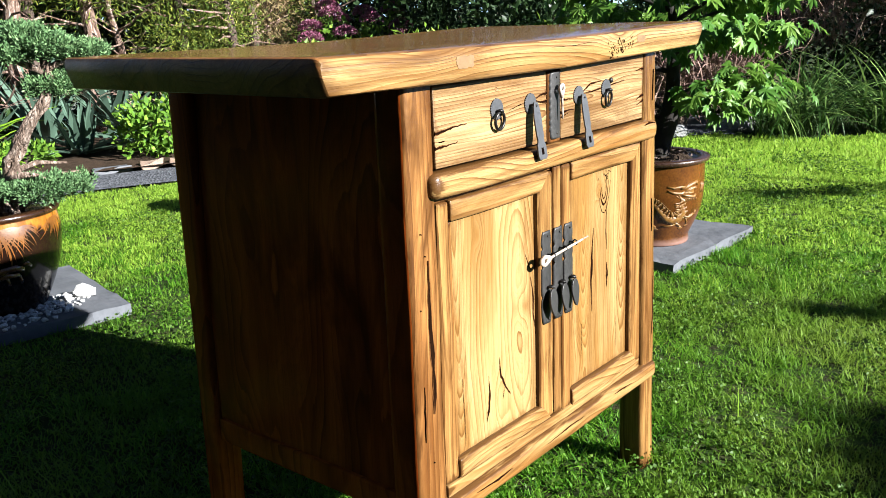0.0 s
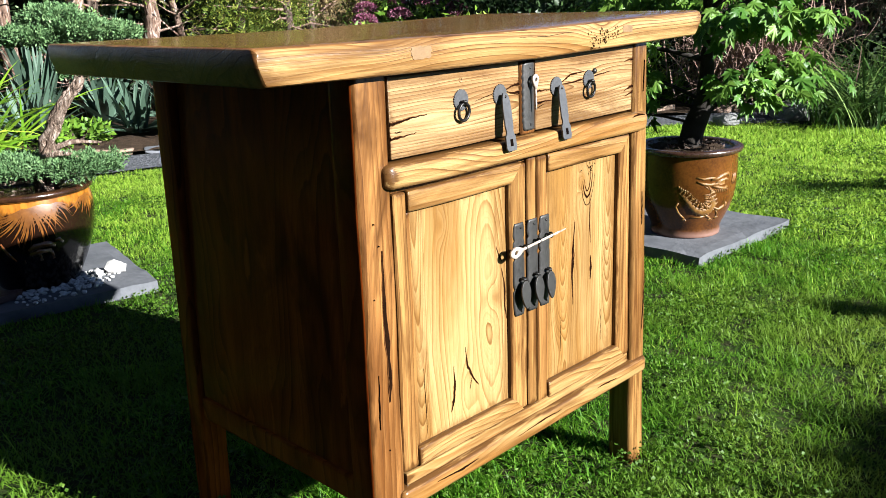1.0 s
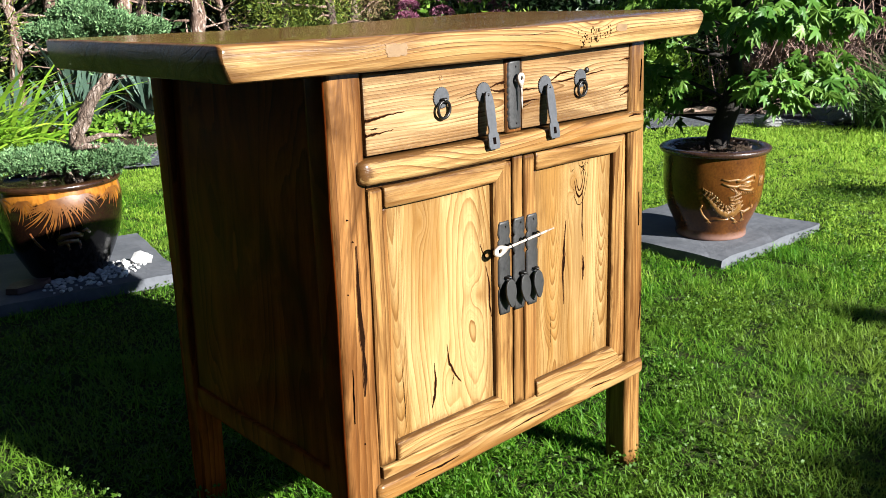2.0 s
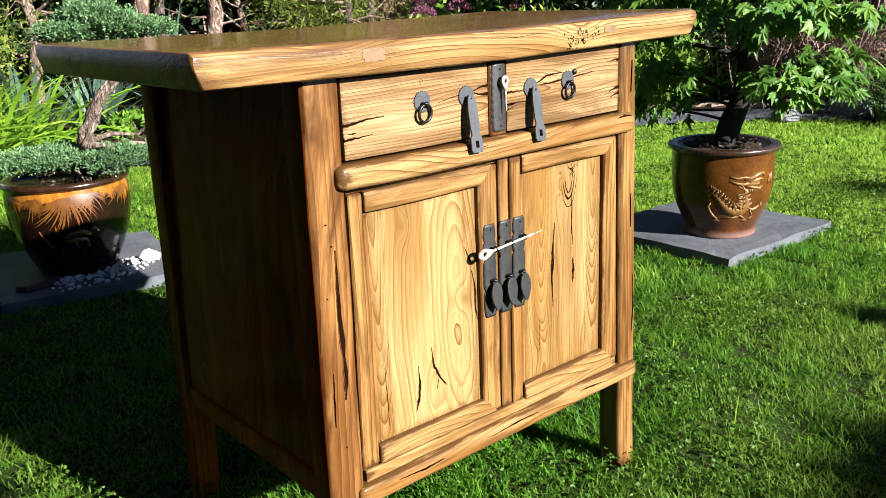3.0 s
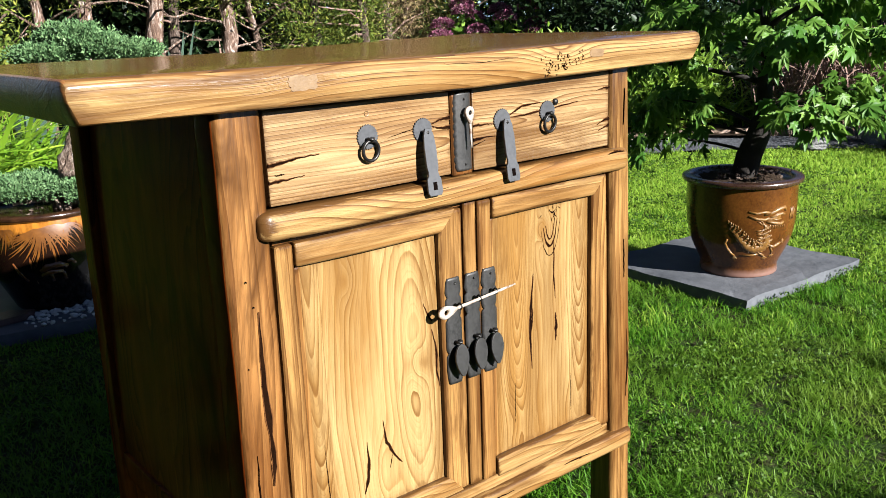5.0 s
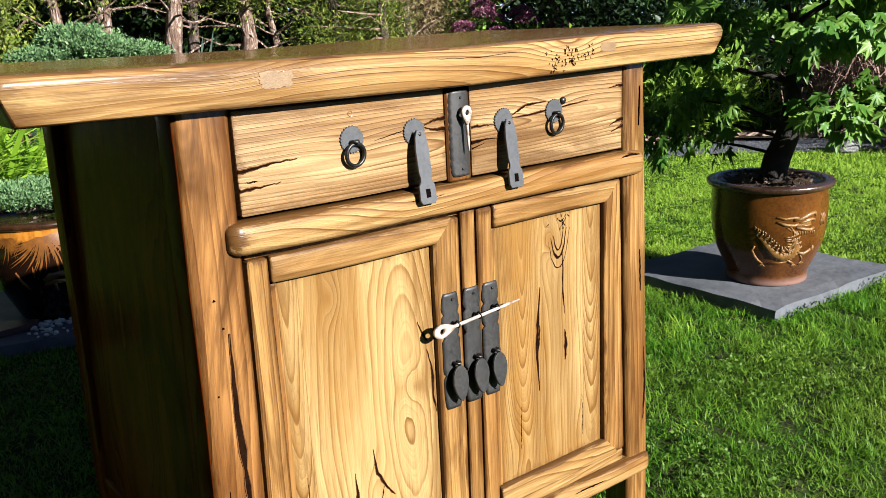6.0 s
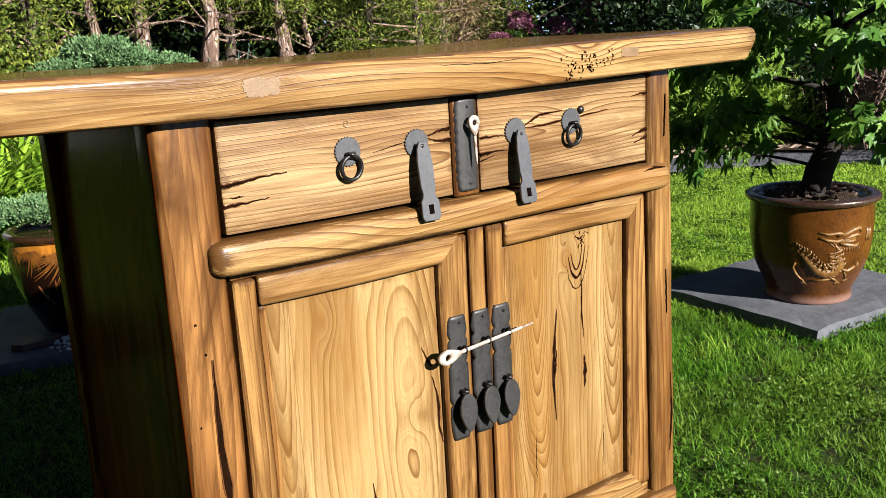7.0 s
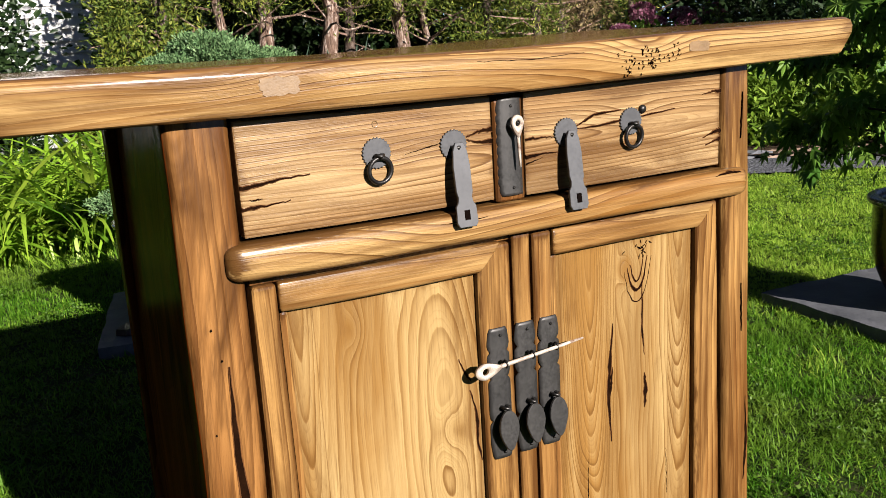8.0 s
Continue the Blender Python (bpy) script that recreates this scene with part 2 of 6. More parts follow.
def leafy(name, a, b, c, sheer=0.3, rough=0.5, spec=0.2, bleach=None):
    """Leaf tissue: a tone for every leaf, some light let through."""
    n = Nodes(name, rough, spec=spec)
    tone = n.ramp(n.island(), (0.0, a), (0.5, b), (1.0, c))
    drift = n.noise(3.0, 2)
    tone = n.mix(n.ramp(drift, (0.35, 0.0), (0.7, 0.5)), tone, a)
    if bleach:  # patches that grow paler and yellower
        tone = n.mix(n.ramp(n.noise(1.1, 4, 0.6), (0.42, 0.0), (0.64, 0.7)), tone, n.mix(n.island(), bleach, tuple(0.6 * v for v in bleach)))
    n.done(tone)
    tr = n.t.nodes.new("ShaderNodeBsdfTranslucent")
    n.put(tr.inputs[0], tone)
    mx = n.t.nodes.new("ShaderNodeMixShader")
    mx.inputs[0].default_value = sheer
    n.put(mx.inputs[1], n.b.outputs[0])
    n.put(mx.inputs[2], tr.outputs[0])
    n.put(n.t.nodes["Material Output"].inputs[0], mx.outputs[0])
    return n.mat


iron = plain("blackened_iron", (0.0152, 0.0147, 0.0147), (0.0326, 0.0310, 0.0299), 30, 0.5, 0.4, 0.12, 0.0003)
iron_grey = plain("grey_iron", (0.0408, 0.0419, 0.0451), (0.0598, 0.0610, 0.0653), 25, 0.5, 0.4, 0.15, 0.0003)
iron_dark = plain("dark_iron", (0.0122, 0.0116, 0.0116), (0.034, 0.032, 0.0306), 40, 0.4, 0.8, 0.3, 0.0005)
bone = plain("worn_bone", (0.09, 0.045, 0.026), (0.46, 0.41, 0.35), 80, 0.5, 0, 0.3, 0.0006)
crack_dark = plain("crack", (0.003, 0.0015, 0.001), (0.011, 0.0045, 0.002), 60, 0.9, 0, 0.4, 0.001, spec=0.0)
stain_brown = plain("stained_crack_edge", (0.035, 0.0125, 0.0035), (0.08, 0.031, 0.0085), 70, 0.7, 0, 0.3, 0.0006, 0.0, spec=0.1)
# near-black for holes drawn as flat patches, their shade in the colour
hole_black = plain("dark_hole", (0.0015, 0.001, 0.001), (0.004, 0.0025, 0.002), 60, 0.9, spec=0.0)
patch_wood = plain("pale_filler", (0.105, 0.06, 0.025), (0.165, 0.1, 0.045), 55, 0.45, 0, 0.3, 0.0008, 0.2)
# near-black inner wood; its colour stands in for shade in the gaps
inside_dark = plain("inner_wood_gap_shade", (0.015, 0.0065, 0.003), (0.03, 0.013, 0.006), 14, 0.7)
slate = plain("slate", (0.047, 0.051, 0.059), (0.1, 0.104, 0.116), 5, 0.75, 0, 0.5, 0.004, spec=0.3)
soil = plain("soil", (0.019, 0.0122, 0.0075), (0.0578, 0.0374, 0.0245), 14, 0.95, 0, 0.9, 0.01, spec=0.1)


def bark_mat(name, dark, mid, pale, scale):
    """Bark in vertical strips, peeling in plates, dark in the furrows."""
    n = Nodes(name, 0.9, spec=0.12)
    strips = n.noise(1.0, 5, 0.65, n.scaled((scale, scale, scale * 0.16)), 0.6)
    plates = n.noise(1.0, 4, 0.6, n.scaled((scale * 0.5, scale * 0.5, scale * 0.28)), 1.0)
    tone = n.ramp(strips, (0.36, dark), (0.48, mid), (0.62, pale))
    tone = n.mix(n.ramp(plates, (0.46, 0.0), (0.54, 0.8)), tone, n.mix(0.6, dark, mid))
    n.bump(n.math("ADD", strips, n.math("MULTIPLY", plates, 0.8)), 1.0, 0.02)
    return n.done(tone)


bark = bark_mat("grey_brown_bark", (0.011, 0.008, 0.006), (0.065, 0.045, 0.035), (0.15, 0.1175, 0.1), 42)
bark_dead = bark_mat("grey_weathered_bark", (0.024, 0.016, 0.012), (0.15, 0.105, 0.08), (0.36, 0.29, 0.245), 75)
bark_pale = bark_mat("pale_pink_bark", (0.018, 0.011, 0.008), (0.135, 0.085, 0.062), (0.36, 0.29, 0.25), 38)
bark_dark = plain("dark_bark", (0.0075, 0.006, 0.005), (0.025, 0.021, 0.018), 22, 0.85, 0, 0.8, 0.004, spec=0.2)
twig = plain("dry_twig", (0.1, 0.062, 0.048), (0.28, 0.19, 0.155), 12, 0.9, spec=0.1)
pebble_white = plain("white_pebble", (0.3, 0.295, 0.29), (0.62, 0.61, 0.59), 20, 0.7, 0, 0.4, 0.002)
boulder_grey = plain("pale_boulder", (0.09, 0.09, 0.088), (0.24, 0.238, 0.23), 16, 0.8, 0, 0.7, 0.006)
stone_brown = plain("brown_edging_stone", (0.1088, 0.068, 0.0442), (0.2448, 0.1768, 0.136), 7, 0.85, 0, 0.7, 0.006)
stone_red = plain("dark_red_slate", (0.0272, 0.0109, 0.0102), (0.068, 0.0245, 0.0218), 12, 0.6, 0, 0.6, 0.003)
siding = plain("white_painted_board", (0.555, 0.555, 0.5475), (0.6225, 0.6225, 0.615), 3, 0.5, 0, 0.15, 0.002)
rim_glaze = plain("dark_rim_glaze", (0.015, 0.007, 0.0045), (0.042, 0.019, 0.0105), 12, 0.3, 0, 0.1, 0.001, 0.5)


def ground_mat():
    n = Nodes("turf_ground", 0.95, spec=0.1)
    tone = n.ramp(n.noise(1.7, 4), (0.3, (0.01, 0.0225, 0.004)), (0.7, (0.0225, 0.0475, 0.006)))
    earth = n.ramp(n.noise(24, 5), (0.45, 0.0), (0.62, 0.6))
    n.bump(n.noise(60, 4), 0.7, 0.01)
    return n.done(n.mix(earth, tone, (0.035, 0.026, 0.015)))


def gravel_mat():
    n = Nodes("blue_grey_gravel", 0.9, spec=0.2)
    tone = n.ramp(n.cells(55, out=1), (0.1, (0.03, 0.032, 0.038)), (0.9, (0.11, 0.115, 0.13)))
    n.bump(n.cells(55), 1.0, 0.01)
    return n.done(tone)


def glaze_pot(name, low, high, band, z_band, clay, z_clay, coat=0.8):
    """Thick uneven glaze over clay, with a run of lighter glaze below the rim and a bare foot."""
    n = Nodes(name, 0.25, coat=coat, coat_rough=0.06, spec=0.2)
    split = n.t.nodes.new("ShaderNodeSeparateXYZ")
    n.put(split.inputs[0], n.c)
    z = split.outputs[2]
    grain = n.math("ADD", n.math("MULTIPLY", n.noise(7, 4), 0.6), n.math("MULTIPLY", n.noise(110, 3, 0.7), 0.4))
    base = n.ramp(grain, (0.38, low), (0.62, high))
    runs = n.math("MULTIPLY", n.noise(30, 3, 0.6, n.scaled((1, 1, 0.2))), 0.15)
    above = n.ramp(n.math("SUBTRACT", n.math("ADD", z, runs), z_band), (0.035, 0.0), (0.055, 1.0))
    streak = n.ramp(n.noise(26, 5, 0.7, n.scaled((1, 1, 0.35))), (0.38, 0.0), (0.6, 0.9))
    body = n.mix(above, base, n.mix(streak, band, tuple(0.4 * v for v in band)))
    foot = n.ramp(n.math("SUBTRACT", n.math("ADD", z, n.math("MULTIPLY", n.noise(40, 3), 0.012)), z_clay), (0.0, 1.0), (0.02, 0.0))
    n.bump(n.noise(45, 4), 0.12, 0.002)
    return n.done(n.mix(foot, body, clay))


turf, gravel = ground_mat(), gravel_mat()
pot_dark = glaze_pot("brown_black_glaze", (0.0045, 0.0019, 0.0013), (0.01, 0.0038, 0.0021), (0.27, 0.1, 0.013), 0.328, (0.035, 0.015, 0.01), 0.005, 0.5)
pot_amber = glaze_pot("amber_brown_glaze", (0.032, 0.0105, 0.0024), (0.088, 0.031, 0.006), (0.06, 0.021, 0.005), 0.4, (0.136, 0.0748, 0.0578), 0.02, 0.25)
relief_gold = plain("ochre_glaze_relief", (0.085, 0.034, 0.006), (0.175, 0.085, 0.017), 90, 0.38, 0, 0.5, 0.0015, 0.15)
relief_orange = plain("orange_glaze_brushwork", (0.05, 0.0165, 0.0036), (0.135, 0.05, 0.0075), 30, 0.35, 0, 0.2, 0.001, 0.2)
grass_leaf = leafy("lawn_blade", (0.034, 0.118, 0.006), (0.086, 0.243, 0.014), (0.195, 0.365, 0.036), 0.58, 0.5, 0.2, (0.245, 0.345, 0.05))
# brighter copy of the blade colour, carrying the sunlight on the far lawn
grass_pale = leafy("sunlit_toned_lawn_blade", (0.19, 0.333, 0.034), (0.31, 0.48, 0.058), (0.4, 0.53, 0.09), 0.6, 0.5, 0.15)
clover_leaf = leafy("clover_leaf", (0.035, 0.0825, 0.0075), (0.06, 0.125, 0.0125), (0.1, 0.17, 0.025), 0.35)
lily_leaf = leafy("yellow_green_strap_leaf", (0.06, 0.145, 0.01), (0.145, 0.275, 0.019), (0.29, 0.4, 0.045), 0.35, 0.4)
yucca_leaf = leafy("blue_green_sword_leaf", (0.016, 0.038, 0.026), (0.042, 0.08, 0.055), (0.16, 0.21, 0.16), 0.1, 0.45)
reed_leaf = leafy("grey_green_reed", (0.018, 0.045, 0.01), (0.046, 0.1, 0.02), (0.14, 0.21, 0.055), 0.3)
hedge_leaf = leafy("cypress_spray", (0.032, 0.06, 0.009), (0.1, 0.145, 0.018), (0.23, 0.24, 0.042), 0.25, 0.6)
hedge_brown = leafy("dying_cypress_spray", (0.08, 0.0525, 0.026), (0.155, 0.1125, 0.05), (0.23, 0.18, 0.09), 0.15, 0.7)
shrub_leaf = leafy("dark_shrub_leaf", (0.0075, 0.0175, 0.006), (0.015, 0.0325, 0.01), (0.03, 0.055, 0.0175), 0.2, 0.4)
vine_leaf = leafy("fresh_vine_leaf", (0.055, 0.125, 0.0165), (0.1, 0.2, 0.022), (0.18, 0.29, 0.036), 0.3, 0.45)
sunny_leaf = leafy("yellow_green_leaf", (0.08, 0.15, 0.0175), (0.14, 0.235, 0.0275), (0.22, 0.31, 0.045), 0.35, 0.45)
juniper_leaf = leafy("blue_green_juniper", (0.04, 0.085, 0.0325), (0.0825, 0.16, 0.0625), (0.155, 0.245, 0.105), 0.15, 0.55)
maple_leaf = leafy("maple_leaf", (0.034, 0.095, 0.014), (0.072, 0.165, 0.024), (0.15, 0.255, 0.042), 0.35, 0.42)
flower_petal = leafy("mauve_flower", (0.1, 0.0175, 0.0425), (0.19, 0.05, 0.1), (0.31, 0.19, 0.22), 0.2, 0.6)

# ---- building blocks ----


def part(name, bm, mat, parent=None, label="", smooth=False):
    """Links a bmesh as one mesh object under a thing or a part."""
    me = bpy.data.meshes.new(name)
    bmesh.ops.recalc_face_normals(bm, faces=bm.faces)
    bm.to_mesh(me)
    bm.free()
    me.materials.append(mat)
    if smooth:
        for p in me.polygons:
            p.use_smooth = True
    ob = new(name, me)
    ob.parent = parent
    return tagged(ob, label) if label else ob


def thing(name, label, category, group="", place=None, kind=""):
    ob = new(name)
    ob.empty_display_size = 0.05
    if place is not None:
        ob.matrix_basis = place
    return tagged(ob, label, category, group, kind)


def soup(name, verts, tris, mat, parent=None, smooth=False):
    """One mesh from arrays of corners and triangles."""
    me = bpy.data.meshes.new(name)
    v = np.ascontiguousarray(verts, dtype=np.float32).reshape(-1, 3)
    f = np.ascontiguousarray(tris, dtype=np.int32).reshape(-1, 3)
    me.vertices.add(len(v))
    me.vertices.foreach_set("co", v.ravel())
    me.loops.add(f.size)
    me.loops.foreach_set("vertex_index", f.ravel())
    me.polygons.add(len(f))
    me.polygons.foreach_set("loop_start", np.arange(0, f.size, 3, dtype=np.int32))
    me.update(calc_edges=True)
    me.materials.append(mat)
    if smooth:
        me.polygons.foreach_set("use_smooth", np.ones(len(f), dtype=bool))
    ob = new(name, me)
    ob.parent = parent
    return ob


def box(x0, x1, y0, y1, z0, z1, bevel=0.003, cuts=0, wobble=0.0, segments=2):
    """A box with rounded edges; wobble makes its faces hand-planed."""
    bm = bmesh.new()
    bmesh.ops.create_cube(bm, size=1)
    bmesh.ops.scale(bm, vec=(x1 - x0, y1 - y0, z1 - z0), verts=bm.verts)
    bmesh.ops.translate(bm, vec=((x0 + x1) / 2, (y0 + y1) / 2, (z0 + z1) / 2), verts=bm.verts)
    if bevel:
        bmesh.ops.bevel(bm, geom=bm.edges[:], offset=bevel, segments=segments, profile=0.6, affect="EDGES")
    if cuts:
        span = max(x1 - x0, y1 - y0, z1 - z0)
        long = [e for e in bm.edges if e.calc_length() > 0.6 * span]
        bmesh.ops.subdivide_edges(bm, edges=long, cuts=cuts, use_grid_fill=True)
    if wobble:
        hew(bm, wobble)
    return bm


def hew(bm, amount, scale=9.0):
    for v in bm.verts:
        v.co += noise.noise_vector(v.co * scale) * amount


def outline(points, y0, y1, bevel=0.0006):
    """A flat shape in the x-z plane, given thickness from y0 to y1."""
    bm = bmesh.new()
    face = bm.faces.new([bm.verts.new((x, y1, z)) for x, z in points])
    made = bmesh.ops.extrude_face_region(bm, geom=[face])["geom"]
    bmesh.ops.translate(bm, vec=(0, y0 - y1, 0), verts=[g for g in made if isinstance(g, bmesh.types.BMVert)])
    if bevel:
        edges = [e for e in bm.edges if abs(e.verts[0].co.y - y0) < 1e-6 and abs(e.verts[1].co.y - y0) < 1e-6]
        bmesh.ops.bevel(bm, geom=edges, offset=bevel, segments=1, affect="EDGES")
    return bm


def lathe(profile, steps=48, bm=None):
    """Turns a profile of (radius, height) about the z axis."""
    bm = bm or bmesh.new()
    rings = []
    for r, z in profile:
        rings.append([bm.verts.new((r * math.cos(2 * math.pi * k / steps), r * math.sin(2 * math.pi * k / steps), z)) for k in range(steps)])
    for a, b in zip(rings, rings[1:]):
        for k in range(steps):
            bm.faces.new((a[k], a[(k + 1) % steps], b[(k + 1) % steps], b[k]))
    bm.faces.new(rings[0][::-1])
    bm.faces.new(rings[-1])
    return bm


def tube(points, radii, sides=8, bm=None, flat=1.0):
    """A tapered round bar along points."""
    bm = bm or bmesh.new()
    pts = [Vector(p) for p in points]
    rings = []
    for i, p in enumerate(pts):
        d = (pts[min(i + 1, len(pts) - 1)] - pts[max(i - 1, 0)]).normalized()
        u = d.orthogonal().normalized() if i == 0 else (u - d * u.dot(d)).normalized()
        w = d.cross(u)
        rings.append([bm.verts.new(p + radii[i] * (math.cos(a) * u + flat * math.sin(a) * w)) for a in (2 * math.pi * k / sides for k in range(sides))])
    for a, b in zip(rings, rings[1:]):
        for k in range(sides):
            bm.faces.new((a[k], a[(k + 1) % sides], b[(k + 1) % sides], b[k]))
    bm.faces.new(rings[0][::-1])
    bm.faces.new(rings[-1])
    return bm


def ring(big, small, sides=28, around=8):
    """A ring in the x-z plane."""
    bm = bmesh.new()
    rows = []
    for i in range(sides):
        a = 2 * math.pi * i / sides
        rows.append([bm.verts.new(((big + small * math.cos(b)) * math.cos(a), small * math.sin(b), (big + small * math.cos(b)) * math.sin(a))) for b in (2 * math.pi * j / around for j in range(around))])
    for i in range(sides):
        for j in range(around):
            p, q = rows[i], rows[(i + 1) % sides]
            bm.faces.new((p[j], p[(j + 1) % around], q[(j + 1) % around], q[j]))
    return bm


def moved(bm, x=0.0, y=0.0, z=0.0, rx=0.0, ry=0.0, rz=0.0):
    bmesh.ops.transform(bm, matrix=pose(x, y, z, rx, ry, rz), verts=bm.verts)
    return bm


def ribbons(rng, base, azimuth, pitch, length, width, droop, segs=2, full=0.35):
    """Strap leaves: arrays of feet, headings, pitches, lengths, widths and droops. Returns corners and triangles."""
    n = len(base)
    pos = base.astype(float).copy()
    side = np.stack([-np.sin(azimuth), np.cos(azimuth), np.zeros(n)], 1)
    turn = rng.uniform(-0.6, 0.6, n)
    side = side * np.cos(turn)[:, None] + np.stack([np.zeros(n), np.zeros(n), np.sin(turn)], 1)
    rows, step = [], length / segs
    for k in range(segs + 1):
        s = k / segs
        w = width * (1 - max(0.0, (s - full) / (1 - full)) ** 1.6) * (0.6 + 0.4 * min(1, s / 0.2))
        if k < segs:
            rows += [pos - side * w[:, None] / 2, pos + side * w[:, None] / 2]
        else:
            rows += [pos]
        phi = pitch - droop * (s + 0.5 / segs)
        pos = pos + step[:, None] * np.stack([np.cos(phi) * np.cos(azimuth), np.cos(phi) * np.sin(azimuth), np.sin(phi)], 1)
    per = 2 * segs + 1
    verts = np.stack(rows, 1)
    tri = []
    for k in range(segs - 1):
        a = 2 * k
        tri += [(a, a + 1, a + 3), (a, a + 3, a + 2)]
    tri.append((2 * segs - 2, 2 * segs - 1, 2 * segs))
    faces = (np.arange(n) * per)[:, None, None] + np.array(tri)[None]
    return verts.reshape(-1, 3), faces.reshape(-1, 3)


def sprays(rng, at, out, length, width, spread=0.7):
    """Small folded leaves at points, pointing along out with some spread. Returns corners and triangles."""
    n = len(at)
    d = out + rng.normal(0, spread, (n, 3))
    d /= np.linalg.norm(d, axis=1)[:, None] + 1e-9
    s = np.cross(d, rng.normal(0, 1, (n, 3)))
    s /= np.linalg.norm(s, axis=1)[:, None] + 1e-9
    up = np.cross(d, s)
    ln = length * rng.uniform(0.6, 1.3, n)[:, None]
    wd = width * rng.uniform(0.6, 1.3, n)[:, None]
    mid = at + d * ln * 0.45
    v = np.stack([at, mid - s * wd + up * wd * 0.35, at + d * ln, mid + s * wd + up * wd * 0.35], 1)
    f = (np.arange(n) * 4)[:, None, None] + np.array([(0, 1, 2), (0, 2, 3)])[None]
    return v.reshape(-1, 3), f.reshape(-1, 3)


def joined(*pieces):
    vs, fs, k = [], [], 0
    for v, f in pieces:
        vs.append(v)
        fs.append(f + k)
        k += len(v)
    return np.concatenate(vs), np.concatenate(fs)


# ---- ground ----
bm = bmesh.new()
bmesh.ops.create_grid(bm, x_segments=60, y_segments=60, size=1)
for v in bm.verts:
    r = max(abs(v.co.x), abs(v.co.y))
    v.co *= 6 + 240 * r ** 6
    d = math.hypot(v.co.x, v.co.y)
    v.co.z = -0.012 + 0.012 * noise.noise(Vector((v.co.x, v.co.y, 0)) * 0.7) * (1 if d > 1 else d)
ground = tagged(part("ground", bm, turf, smooth=True), "mown green lawn ground reaching out under the garden", "ground", kind="structure")

# first two points, out of view, are added for the side panel's grey reflection
PATHWAY = [(-4.6, 6.1), (-2.5, 5.85), (-0.6, 5.35), (0.5, 5.0), (1.6, 4.62), (2.5, 4.2), (3.3, 3.72), (4.0, 3.28), (4.6, 2.95), (5.1, 2.5), (5.6, 1.8)]


def strip(points, half_a, half_b, z):
    """A level band along a line."""
    bm = bmesh.new()
    rows = []
    pts = [Vector((*p, 0)) for p in points]
    for i in range(len(pts) - 1):
        for k in range(6):
            p = pts[i].lerp(pts[i + 1], k / 6)
            d = (pts[min(i + 1, len(pts) - 1)] - pts[max(i - 1, 0)]).lerp(pts[min(i + 2, len(pts) - 1)] - pts[i], k / 6).normalized()
            nrm = Vector((-d.y, d.x, 0))
            j = 0.03 * noise.noise(p * 4)
            rows.append([bm.verts.new((*(p + nrm * (half_a + j)).xy, z)), bm.verts.new((*(p - nrm * (half_b + j)).xy, z))])
    for a, b in zip(rows, rows[1:]):
        bm.faces.new((a[0], a[1], b[1], b[0]))
    return bm


path = tagged(part("gravel_path", strip(PATHWAY, 0.3, 0.3, 0.006), gravel), "blue-grey gravel path curving behind the lawn", "path", kind="structure")
bed = tagged(part("planting_bed", strip([(x + 0.75, y + 1.35) for x, y in PATHWAY], 1.6, 1.22, 0.03), soil), "dark bare soil of the planting bed", "bed", kind="structure")

# ---- the cabinet ----
cabinet = thing("cabinet", "honey-coloured elm cabinet with iron fittings, standing on the lawn", "cabinet", place=pose(0.004, 0, -0.018) @ Matrix.Diagonal((1.007, 1, 1.009, 1)))

# tabletop: ends undercut, edges eased
bm = bmesh.new()
prof = [(0.515, 0.9035), (0.521, 0.905), (0.5365, 0.9275), (0.5395, 0.9335), (0.5405, 0.946), (0.5375, 0.951), (0.531, 0.953)]
xs = [-0.4, -0.27, -0.13, 0, 0.13, 0.27, 0.4]
loop = [(-0.541 + 0.5 * (0.541 - x), z) for x, z in prof] + [(x, 0.953) for x in xs] + [(x, z) for x, z in prof[::-1]] + [(-x, 0.9035) for x in xs]
rows = []
for y, inset in ((-0.0305, 0.0105), (-0.0298, 0.0065), (-0.0272, 0.0028), (-0.0225, 0.0007), (-0.017, 0.0), (0.1, 0.0), (0.25, 0.0), (0.42, 0.0), (0.572, 0.0), (0.576, 0.004)):
    row = []
    for x, z in loop:
        zz = 0.928 + (z - 0.928) * (1 - inset * (1 if z > 0.928 else 0.5) / 0.0247)
        row.append(bm.verts.new((x * (1 - 0.4 * inset / 0.54), y, zz)))
    rows.append(row)
for a, b in zip(rows, rows[1:]):
    for k in range(len(loop)):
        bm.faces.new((a[k], a[(k + 1) % len(loop)], b[(k + 1) % len(loop)], b[k]))
bm.faces.new(rows[0])
bm.faces.new(rows[-1][::-1])
hew(bm, 0.0003, 6)
bmesh.ops.translate(bm, vec=(-0.004, 0, 0.004), verts=bm.verts)
for v in bm.verts:  # the board lifts a little at both ends
    v.co.z += 0.0035 * max(0.0, -v.co.x / 0.54) ** 1.5 + 0.0095 * max(0.0, v.co.x / 0.54)
tabletop = part("tabletop", bm, top_elm, cabinet, "thick polished elm top with undercut ends", True)
tabletop.data.set_sharp_from_angle(angle=radians(28))
tabletop.data.materials.append(edge_elm)
tabletop.data.materials.append(end_elm)
for p in tabletop.data.polygons:
    if p.normal.y < -0.5:
        p.material_index = 1
    elif abs(p.normal.x) > 0.3:
        p.material_index = 2


